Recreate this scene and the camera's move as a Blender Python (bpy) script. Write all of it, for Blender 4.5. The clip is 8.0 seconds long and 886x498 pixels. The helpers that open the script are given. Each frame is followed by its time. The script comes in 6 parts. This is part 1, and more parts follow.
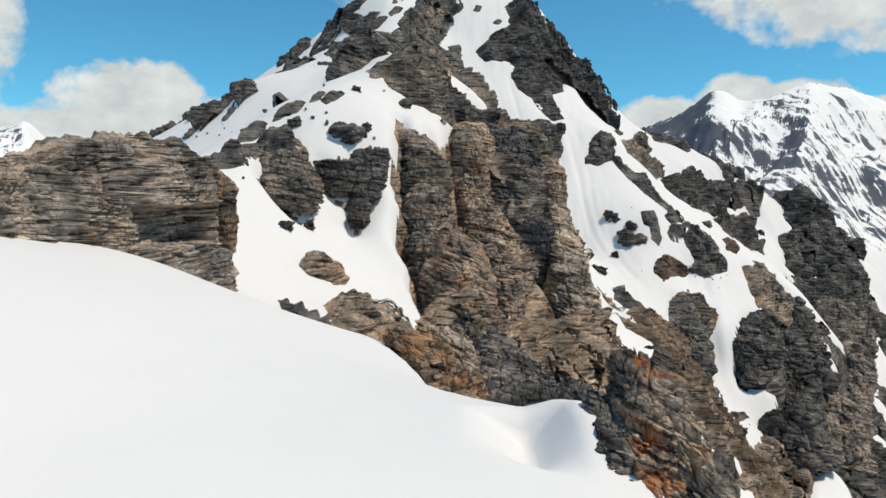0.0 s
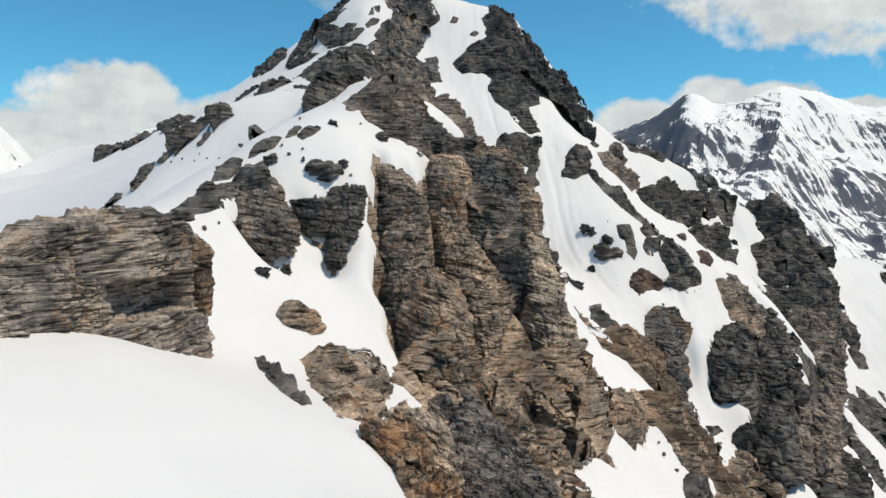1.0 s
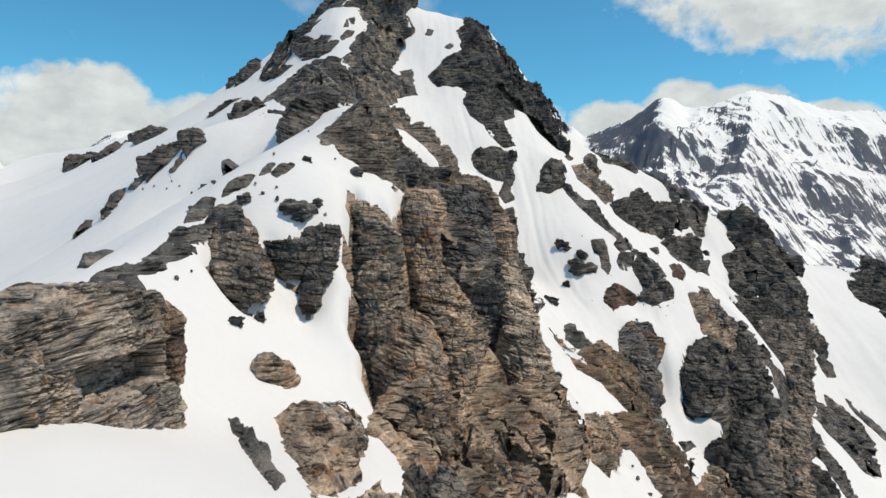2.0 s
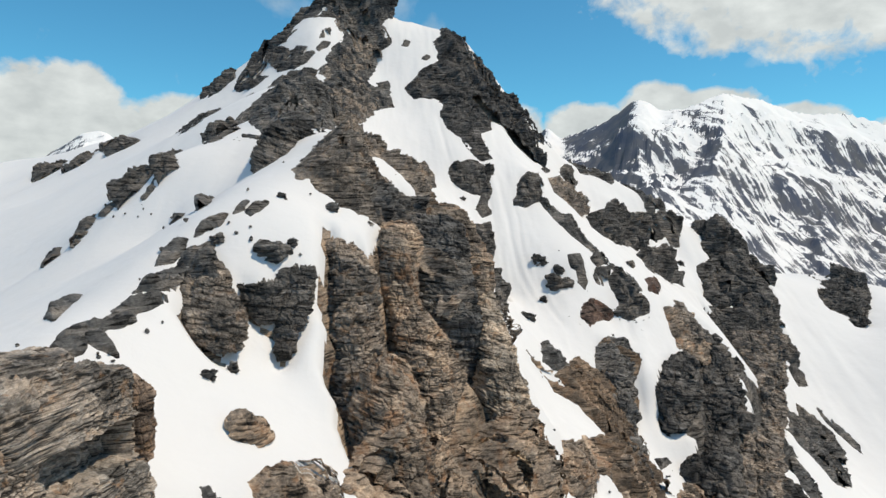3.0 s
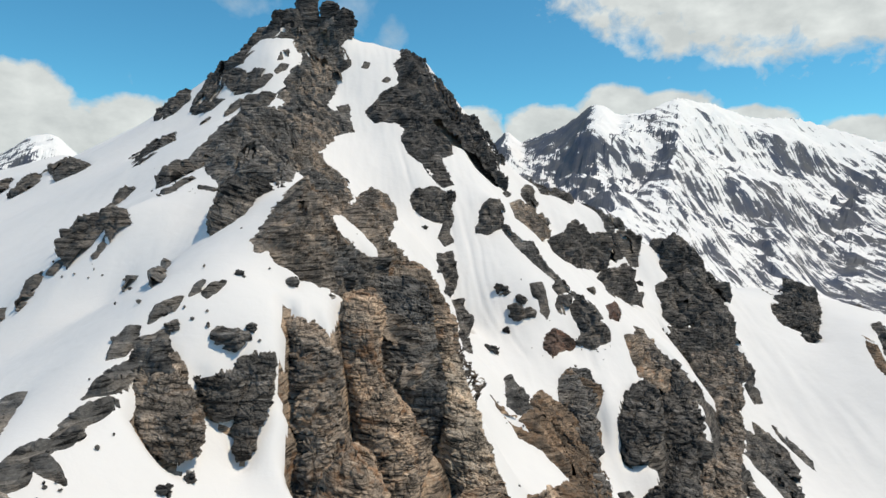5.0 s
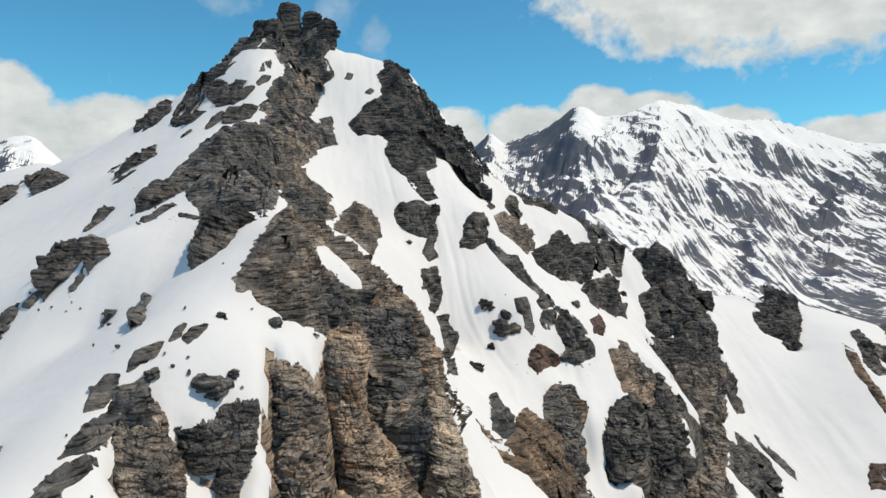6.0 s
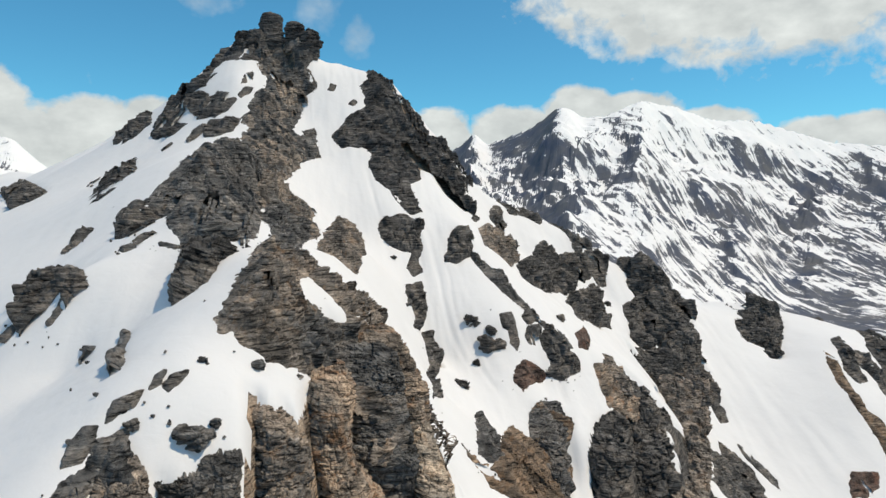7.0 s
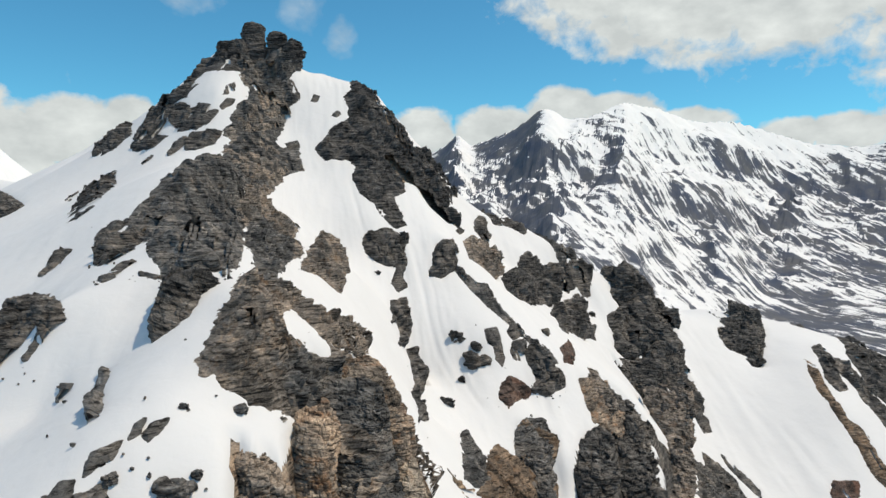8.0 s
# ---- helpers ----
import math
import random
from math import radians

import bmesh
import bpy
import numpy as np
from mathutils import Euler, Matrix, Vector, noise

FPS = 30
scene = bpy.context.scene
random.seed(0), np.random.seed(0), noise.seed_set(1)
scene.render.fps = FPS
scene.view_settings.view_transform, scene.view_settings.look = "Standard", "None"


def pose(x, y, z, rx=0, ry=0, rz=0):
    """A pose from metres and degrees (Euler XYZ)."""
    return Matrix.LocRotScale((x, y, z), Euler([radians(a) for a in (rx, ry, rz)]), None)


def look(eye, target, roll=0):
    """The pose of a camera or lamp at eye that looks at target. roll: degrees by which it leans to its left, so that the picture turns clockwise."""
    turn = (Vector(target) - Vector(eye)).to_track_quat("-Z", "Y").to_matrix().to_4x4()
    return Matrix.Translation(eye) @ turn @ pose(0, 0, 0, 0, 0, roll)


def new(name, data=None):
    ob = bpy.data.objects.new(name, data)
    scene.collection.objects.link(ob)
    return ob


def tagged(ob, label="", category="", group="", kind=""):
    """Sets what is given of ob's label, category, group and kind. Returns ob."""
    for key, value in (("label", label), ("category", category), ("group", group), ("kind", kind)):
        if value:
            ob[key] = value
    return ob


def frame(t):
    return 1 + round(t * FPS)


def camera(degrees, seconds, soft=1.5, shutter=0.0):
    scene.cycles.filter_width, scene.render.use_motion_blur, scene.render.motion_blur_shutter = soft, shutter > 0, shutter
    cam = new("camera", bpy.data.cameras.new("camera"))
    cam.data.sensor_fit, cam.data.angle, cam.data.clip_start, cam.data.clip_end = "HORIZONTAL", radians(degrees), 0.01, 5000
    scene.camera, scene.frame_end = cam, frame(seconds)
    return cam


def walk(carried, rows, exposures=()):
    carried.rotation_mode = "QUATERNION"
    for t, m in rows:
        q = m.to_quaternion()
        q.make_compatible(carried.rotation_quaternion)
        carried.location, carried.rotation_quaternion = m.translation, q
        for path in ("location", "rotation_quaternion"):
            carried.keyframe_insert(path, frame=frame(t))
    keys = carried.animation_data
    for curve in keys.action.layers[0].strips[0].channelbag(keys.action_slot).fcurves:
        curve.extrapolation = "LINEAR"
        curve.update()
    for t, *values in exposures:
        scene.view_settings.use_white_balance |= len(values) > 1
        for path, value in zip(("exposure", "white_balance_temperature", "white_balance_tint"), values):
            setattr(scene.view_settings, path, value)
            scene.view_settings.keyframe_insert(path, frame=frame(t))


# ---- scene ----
cam = camera(66.5, 8.0)
PATH = [
    (0, (-0.386, -0.154, 100.09), (-0.372, 1.842, 99.975), 0.6),
    (0.5, (-0.348, -0.137, 101.648), (-0.303, 1.859, 101.536), 0.5),
    (1, (-0.299, -0.251, 103.358), (-0.221, 1.744, 103.248), 0.4),
    (1.5, (-0.252, -0.397, 105.049), (-0.139, 1.597, 104.943), 0.3),
    (3, (-0.076, 0.33, 110.419), (0.138, 2.316, 110.318), 0.2),
    (3.5, (-0.141, 0.69, 112.19), (0.104, 2.673, 112.091), 0.1),
    (4, (-0.189, 0.961, 113.972), (0.085, 2.94, 113.876), 0.0),
    (4.5, (-0.135, 1.311, 115.833), (0.167, 3.286, 115.737), -0.1),
    (6, (-0.083, 2.516, 121.555), (0.291, 4.478, 121.46), -0.3),
    (6.5, (-0.051, 2.996, 123.475), (0.348, 4.953, 123.381), -0.5),
    (7, (0.001, 3.472, 125.452), (0.421, 5.425, 125.357), -0.5),
    (7.5, (0.045, 4.038, 127.383), (0.488, 5.986, 127.289), -0.6),
    (8, (0.079, 4.498, 129.356), (0.545, 6.44, 129.261), -0.6),
]
walk(cam, [(t, look(eye, target, roll)) for t, eye, target, roll in PATH], [(0, 0.1, 7400, 9), (4, 0.1, 7420, 9), (8, 0.1, 7480, 9)])


# ---- light, sky ----
SUN_AZ, SUN_EL = radians(106), radians(61)


def build_world():
    world = bpy.data.worlds.new("world")
    scene.world = world
    world.use_nodes = True
    nt = world.node_tree
    nt.nodes.clear()
    add, link = nt.nodes.new, nt.links.new

    def math_node(op, a, b=0.0, c=0.0, clamp=False):
        m = add("ShaderNodeMath")
        m.operation, m.use_clamp = op, clamp
        for socket, v in zip(m.inputs, (a, b, c)):
            if isinstance(v, (int, float)):
                socket.default_value = v
            else:
                link(v, socket)
        return m.outputs[0]

    sky = add("ShaderNodeTexSky")
    sky.sky_type, sky.sun_disc = "NISHITA", False
    sky.sun_elevation, sky.sun_rotation = SUN_EL, SUN_AZ
    sky.altitude, sky.air_density, sky.dust_density, sky.ozone_density = 1500, 1.0, 0.4, 1.2
    sky_scaled = add("ShaderNodeVectorMath")
    sky_scaled.operation = "MULTIPLY"
    link(sky.outputs[0], sky_scaled.inputs[0])
    sky_scaled.inputs[1].default_value = SKY
    coord = add("ShaderNodeTexCoord")
    split = add("ShaderNodeSeparateXYZ")
    link(coord.outputs["Generated"], split.inputs[0])
    az = math_node("MULTIPLY", math_node("ARCTAN2", split.outputs[0], split.outputs[1]), 57.2958)
    el = math_node("MULTIPLY", math_node("ARCSINE", split.outputs[2]), 57.2958)
    flat = add("ShaderNodeCombineXYZ")
    link(az, flat.inputs[0]), link(el, flat.inputs[1])

    def noise_of(scale, detail, rough, stretch=1.0, dist=0.0):
        mp = add("ShaderNodeMapping")
        mp.inputs["Scale"].default_value = (scale, scale * stretch, scale)
        link(flat.outputs[0], mp.inputs[0])
        n = add("ShaderNodeTexNoise")
        n.inputs["Scale"].default_value, n.inputs["Detail"].default_value = 1.0, detail
        n.inputs["Roughness"].default_value, n.inputs["Distortion"].default_value = rough, dist
        link(mp.outputs[0], n.inputs["Vector"])
        return n.outputs["Fac"]

    # cumulus banks: azimuth, elevation, half width, half height in degrees
    banks = [(-24, 7.0, 6.2, 4.2), (-22.5, 9.0, 3.0, 2.4), (-37, 12, 6, 7), (-30, 4, 20, 3.2), (-15, 6.3, 7.5, 3.0), (-11, 7.6, 2.5, 2.0), (0, 4, 14, 3.5),
             (12, 7.0, 3, 2.4), (18, 7.3, 4, 2.0), (23.5, 8.8, 3.2, 1.9), (28, 8.3, 4, 1.7), (33.5, 7.2, 3.5, 1.3), (40.4, 5.9, 2.5, 1.5), (44.5, 5.9, 3, 1.5), (50, 6, 5, 2), (38, 19.8, 21, 9.2), (62, 14, 20, 9),
             (-60, 9, 14, 7), (90, 9, 20, 6), (120, 14, 30, 9), (-110, 16, 40, 10), (175, 14, 40, 9)]
    cover = None
    for a, e, ra, re in banks:
        u = math_node("MULTIPLY", math_node("SUBTRACT", az, a), 1 / ra)
        v = math_node("MULTIPLY", math_node("SUBTRACT", el, e), 1 / re)
        blob = math_node("SUBTRACT", 1.0, math_node("ADD", math_node("MULTIPLY", u, u), math_node("MULTIPLY", v, v)))
        cover = blob if cover is None else math_node("MAXIMUM", cover, blob)
    cover = math_node("MAXIMUM", cover, -1.5)
    puff = noise_of(0.42, 10, 0.58, 1.15, 0.2)
    wisp = noise_of(0.16, 6, 0.6, 1.0, 1.0)
    body = math_node("ADD", cover, math_node("MULTIPLY", math_node("SUBTRACT", puff, 0.5), 1.45))
    mask = math_node("MULTIPLY", math_node("SUBTRACT", body, 0.0), 2.6, clamp=True)
    # thin veils high up
    veil = math_node("MULTIPLY", math_node("SUBTRACT", wisp, 0.67), 2.0, clamp=True)
    mask = math_node("MAXIMUM", mask, veil)
    # torn wisps beside the summit
    for a, e, ra, re, thick in ((5.0, 14.6, 1.7, 2.0, 0.4), (2.2, 16.6, 2.4, 2.2, 0.32), (-6.8, 16.8, 3.0, 1.4, 0.35), (30.5, 11.6, 1.2, 0.7, 0.25)):
        u = math_node("MULTIPLY", math_node("SUBTRACT", az, a), 1 / ra)
        v = math_node("MULTIPLY", math_node("SUBTRACT", el, e), 1 / re)
        blob = math_node("SUBTRACT", 1.0, math_node("ADD", math_node("MULTIPLY", u, u), math_node("MULTIPLY", v, v)))
        torn = math_node("ADD", blob, math_node("MULTIPLY", math_node("SUBTRACT", puff, 0.6), 2.5), clamp=True)
        mask = math_node("MAXIMUM", mask, math_node("MULTIPLY", torn, thick))
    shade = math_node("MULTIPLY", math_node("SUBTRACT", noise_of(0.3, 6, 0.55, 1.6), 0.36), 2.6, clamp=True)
    tone = add("ShaderNodeMix")
    tone.data_type = "RGBA"
    link(shade, tone.inputs[0])
    tone.inputs[6].default_value, tone.inputs[7].default_value = (0.50, 0.575, 0.645, 1), (0.70, 0.79, 0.87, 1)
    mix = add("ShaderNodeMix")
    mix.data_type = "RGBA"
    link(mask, mix.inputs[0]), link(sky_scaled.outputs[0], mix.inputs[6]), link(tone.outputs[2], mix.inputs[7])
    bg = add("ShaderNodeBackground")
    link(mix.outputs[2], bg.inputs[0])
    out = add("ShaderNodeOutputWorld")
    link(bg.outputs[0], out.inputs[0])


SKY = (0.0395, 0.117, 0.142)
build_world()
sun = new("sun", bpy.data.lights.new("sun", "SUN"))
sun.data.energy, sun.data.angle, sun.data.color = 2.97, radians(0.53), (1.0, 0.905, 0.79)
sun_way = Vector((math.sin(SUN_AZ) * math.cos(SUN_EL), math.cos(SUN_AZ) * math.cos(SUN_EL), math.sin(SUN_EL)))
sun.matrix_world = look(sun_way * 400 + Vector((0, 100, 100)), (0, 100, 100))


# ---- materials ----
def material(name):
    m = bpy.data.materials.new(name)
    m.use_nodes = True
    nt = m.node_tree
    return m, nt, nt.nodes["Principled BSDF"]


def noise_node(nt, vector, scale, detail=6, rough=0.55, dist=0.0):
    n = nt.nodes.new("ShaderNodeTexNoise")
    n.inputs["Scale"].default_value, n.inputs["Detail"].default_value = scale, detail
    n.inputs["Roughness"].default_value, n.inputs["Distortion"].default_value = rough, dist
    nt.links.new(vector, n.inputs["Vector"])
    return n.outputs["Fac"]


def ramp(nt, fac, stops):
    r = nt.nodes.new("ShaderNodeValToRGB")
    while len(r.color_ramp.elements) < len(stops):
        r.color_ramp.elements.new(0.5)
    for el, (p, c) in zip(r.color_ramp.elements, stops):
        el.position, el.color = p, (*c, 1)
    nt.links.new(fac, r.inputs[0])
    return r.outputs[0]


def mix_rgb(nt, fac, a, b, blend="MIX"):
    m = nt.nodes.new("ShaderNodeMix")
    m.data_type, m.blend_type = "RGBA", blend
    for socket, v in ((m.inputs[0], fac), (m.inputs[6], a), (m.inputs[7], b)):
        if isinstance(v, (int, float)):
            socket.default_value = v
        elif isinstance(v, tuple):
            socket.default_value = (*v, 1)
        else:
            nt.links.new(v, socket)
    return m.outputs[2]


def snow_material():
    m, nt, bsdf = material("old_snow")
    co = nt.nodes.new("ShaderNodeTexCoord").outputs["Object"]
    broad = noise_node(nt, co, 0.06, 5, 0.6, 0.6)
    fine = noise_node(nt, co, 0.9, 7, 0.62)
    col = mix_rgb(nt, broad, (0.725, 0.727, 0.727), (0.79, 0.792, 0.792))
    dirt = ramp(nt, noise_node(nt, co, 0.45, 8, 0.68), [(0.60, (0, 0, 0)), (0.86, (0.16, 0.16, 0.16))])
    col = mix_rgb(nt, dirt, col, (0.62, 0.58, 0.52))
    nt.links.new(col, bsdf.inputs["Base Color"])
    bsdf.inputs["Roughness"].default_value = 0.75
    bsdf.inputs["Specular IOR Level"].default_value = 0.25
    b1 = nt.nodes.new("ShaderNodeBump")
    b1.inputs["Strength"].default_value, b1.inputs["Distance"].default_value = 0.35, 0.25
    nt.links.new(noise_node(nt, co, 0.35, 4, 0.5, 0.4), b1.inputs["Height"])
    b2 = nt.nodes.new("ShaderNodeBump")
    b2.inputs["Strength"].default_value, b2.inputs["Distance"].default_value = 0.35, 0.05
    nt.links.new(fine, b2.inputs["Height"]), nt.links.new(b1.outputs[0], b2.inputs["Normal"])
    nt.links.new(b2.outputs[0], bsdf.inputs["Normal"])
    return m


BED = Vector((-0.22, -0.10, 1.0)).normalized()


def rock_material(name, deep, mid, pale, stain, stain_amount, grain=1.0, lie=0.17):
    m, nt, bsdf = material(name)
    co = nt.nodes.new("ShaderNodeTexCoord").outputs["Object"]
    mp = nt.nodes.new("ShaderNodeMapping")
    turn = BED.rotation_difference(Vector((0, 0, 1))).to_euler()
    mp.inputs["Rotation"].default_value = turn
    mp.inputs["Scale"].default_value = (lie * grain, lie * grain, 1.6 * grain)
    nt.links.new(co, mp.inputs[0])
    beds = noise_node(nt, mp.outputs[0], 1.6, 9, 0.62, 0.25)
    blotch = noise_node(nt, co, 0.16 * grain, 6, 0.6, 0.4)
    speck = noise_node(nt, co, 2.4 * grain, 7, 0.74)
    # dark joints; they and the deep beds are coloured darker for crevice shade
    shaded_cracks = ramp(nt, noise_node(nt, mp.outputs[0], 2.0, 5, 0.6, 0.3), [(0.38, (0.07, 0.07, 0.07)), (0.44, (1, 1, 1))])
    col = ramp(nt, beds, [(0.38, deep), (0.47, mid), (0.56, mid), (0.66, pale)])
    col = mix_rgb(nt, 0.85, col, shaded_cracks, "MULTIPLY")
    tone = ramp(nt, blotch, [(0.38, (0.42, 0.43, 0.44)), (0.49, (0.9, 0.9, 0.9)), (0.62, (1.4, 1.3, 1.2))])
    col = mix_rgb(nt, 1.0, col, tone, "MULTIPLY")
    grit = ramp(nt, speck, [(0.38, (0.5, 0.5, 0.5)), (0.5, (0.95, 0.95, 0.95)), (0.64, (1.4, 1.4, 1.4))])
    col = mix_rgb(nt, 0.8 if grain > 1.2 else 0.5, col, grit, "MULTIPLY")
    spots = ramp(nt, noise_node(nt, co, 0.38 * grain, 8, 0.62, 0.6), [(0.62 - 0.22 * stain_amount, (0, 0, 0)), (0.80 - 0.2 * stain_amount, (1, 1, 1))])
    col = mix_rgb(nt, spots, col, stain)
    nt.links.new(col, bsdf.inputs["Base Color"])
    bsdf.inputs["Roughness"].default_value = 0.85
    bsdf.inputs["Specular IOR Level"].default_value = 0.25
    b1 = nt.nodes.new("ShaderNodeBump")
    b1.inputs["Strength"].default_value, b1.inputs["Distance"].default_value = 1.0, 0.42 / grain
    depth = nt.nodes.new("ShaderNodeMath")
    depth.operation = "MULTIPLY_ADD"
    depth.inputs[1].default_value = 0.3
    nt.links.new(shaded_cracks, depth.inputs[0]), nt.links.new(beds, depth.inputs[2])
    nt.links.new(depth.outputs[0], b1.inputs["Height"])
    b2 = nt.nodes.new("ShaderNodeBump")
    b2.inputs["Strength"].default_value, b2.inputs["Distance"].default_value = 0.8, 0.09 / grain
    nt.links.new(speck, b2.inputs["Height"]), nt.links.new(b1.outputs[0], b2.inputs["Normal"])
    nt.links.new(b2.outputs[0], bsdf.inputs["Normal"])
    return m


SNOW = snow_material()
ROCK = {
    "brown": rock_material("brown_schist", (0.035, 0.029, 0.024), (0.345, 0.277, 0.217), (0.56, 0.462, 0.363), (0.36, 0.20, 0.11), 0.42, 1.35),
    "umber": rock_material("umber_schist", (0.028, 0.025, 0.022), (0.255, 0.222, 0.19), (0.46, 0.405, 0.35), (0.27, 0.175, 0.11), 0.3, 1.35),
    "tan": rock_material("tan_schist", (0.10, 0.085, 0.07), (0.50, 0.42, 0.335), (0.64, 0.55, 0.45), (0.43, 0.29, 0.19), 0.3, 1.3),
    "grey": rock_material("grey_schist", (0.022, 0.022, 0.023), (0.140, 0.137, 0.132), (0.31, 0.302, 0.288), (0.21, 0.165, 0.125), 0.1, 1.0),
    "dark": rock_material("dark_schist", (0.017, 0.017, 0.017), (0.122, 0.116, 0.109), (0.27, 0.257, 0.24), (0.13, 0.10, 0.078), 0.15, 0.8),
    "black": rock_material("black_schist", (0.013, 0.0135, 0.0145), (0.088, 0.087, 0.086), (0.215, 0.21, 0.205), (0.13, 0.11, 0.095), 0.12, 0.8),
    "rust": rock_material("rusty_schist", (0.04, 0.032, 0.025), (0.205, 0.155, 0.115), (0.37, 0.295, 0.225), (0.22, 0.135, 0.08), 0.5),
    "red": rock_material("reddish_schist", (0.03, 0.023, 0.021), (0.144, 0.103, 0.086), (0.265, 0.198, 0.164), (0.16, 0.085, 0.06), 0.6, 0.9),
    "slab": rock_material("slabby_schist", (0.05, 0.046, 0.042), (0.33, 0.293, 0.255), (0.55, 0.505, 0.45), (0.42, 0.25, 0.14), 0.25, 2.6, 0.10),
    "orange": rock_material("orange_stained_schist", (0.09, 0.06, 0.045), (0.38, 0.275, 0.205), (0.54, 0.43, 0.34), (0.42, 0.25, 0.14), 0.45, 1.5, 0.13),
    "near_tan": rock_material("tan_broken_schist", (0.08, 0.066, 0.055), (0.42, 0.345, 0.275), (0.58, 0.49, 0.4), (0.42, 0.26, 0.15), 0.3, 3.6),
    "near_grey": rock_material("grey_broken_schist", (0.025, 0.024, 0.023), (0.16, 0.15, 0.14), (0.36, 0.335, 0.31), (0.24, 0.17, 0.12), 0.2, 3.6),
    "near_rust": rock_material("rusty_broken_schist", (0.06, 0.045, 0.034), (0.27, 0.195, 0.135), (0.44, 0.35, 0.26), (0.36, 0.17, 0.075), 0.5, 2.8),
    "snow": SNOW,
    "lichen": rock_material("lichen_schist", (0.06, 0.05, 0.042), (0.29, 0.235, 0.19), (0.48, 0.40, 0.325), (0.52, 0.17, 0.045), 0.42, 3.2),
}


# ---- shape tools ----
def hashed(i, j, k, seed):
    h = (i.astype(np.int64) * 374761393 + j.astype(np.int64) * 668265263 + k.astype(np.int64) * 2147483647 + seed * 144665) & 0xFFFFFFFF
    h = ((h ^ (h >> 13)) * 1274126177) & 0xFFFFFFFF
    h = ((h ^ (h >> 16)) * 2246822519) & 0xFFFFFFFF
    return ((h ^ (h >> 15)) & 0xFFFFFF) / float(0xFFFFFF)


def value_noise(p, seed=0):
    """Smooth noise from 0 to 1 at the rows of p."""
    c = np.floor(p)
    f = p - c
    f = f * f * (3 - 2 * f)
    i, j, k = c.T
    out = 0
    for a in (0, 1):
        for b in (0, 1):
            for d in (0, 1):
                w = (f[:, 0] if a else 1 - f[:, 0]) * (f[:, 1] if b else 1 - f[:, 1]) * (f[:, 2] if d else 1 - f[:, 2])
                out = out + w * hashed(i + a, j + b, k + d, seed)
    return out


def fbm(p, octaves=4, seed=0, gain=0.5):
    out, amp, total = 0, 1.0, 0.0
    for o in range(octaves):
        out = out + amp * (value_noise(p * 2.03 ** o + 17.3 * o, seed + o) - 0.5)
        total += amp
        amp *= gain
    return out / total * 2


def cells(p, seed):
    """Scattered cells: distance to the nearest middle, the lead over the next one, and the cell's own lot from 0 to 1."""
    c = np.floor(p - 0.5)
    first, second, lot = np.full(len(p), 9.0), np.full(len(p), 9.0), np.zeros(len(p))
    for a in (0, 1):
        for b in (0, 1):
            for d in (0, 1):
                i, j, k = c[:, 0] + a, c[:, 1] + b, c[:, 2] + d
                own = hashed(i, j, k, seed)
                off = np.sqrt((p[:, 0] - i - 0.2 - 0.6 * own) ** 2 + (p[:, 1] - j - 0.2 - 0.6 * (own * 7.13 % 1)) ** 2 + (p[:, 2] - k - 0.2 - 0.6 * (own * 23.7 % 1)) ** 2)
                nearer = off < first
                second = np.where(nearer, first, np.minimum(second, off))
                lot = np.where(nearer, own * 91.7 % 1, lot)
                first = np.minimum(first, off)
    return first, second - first, lot


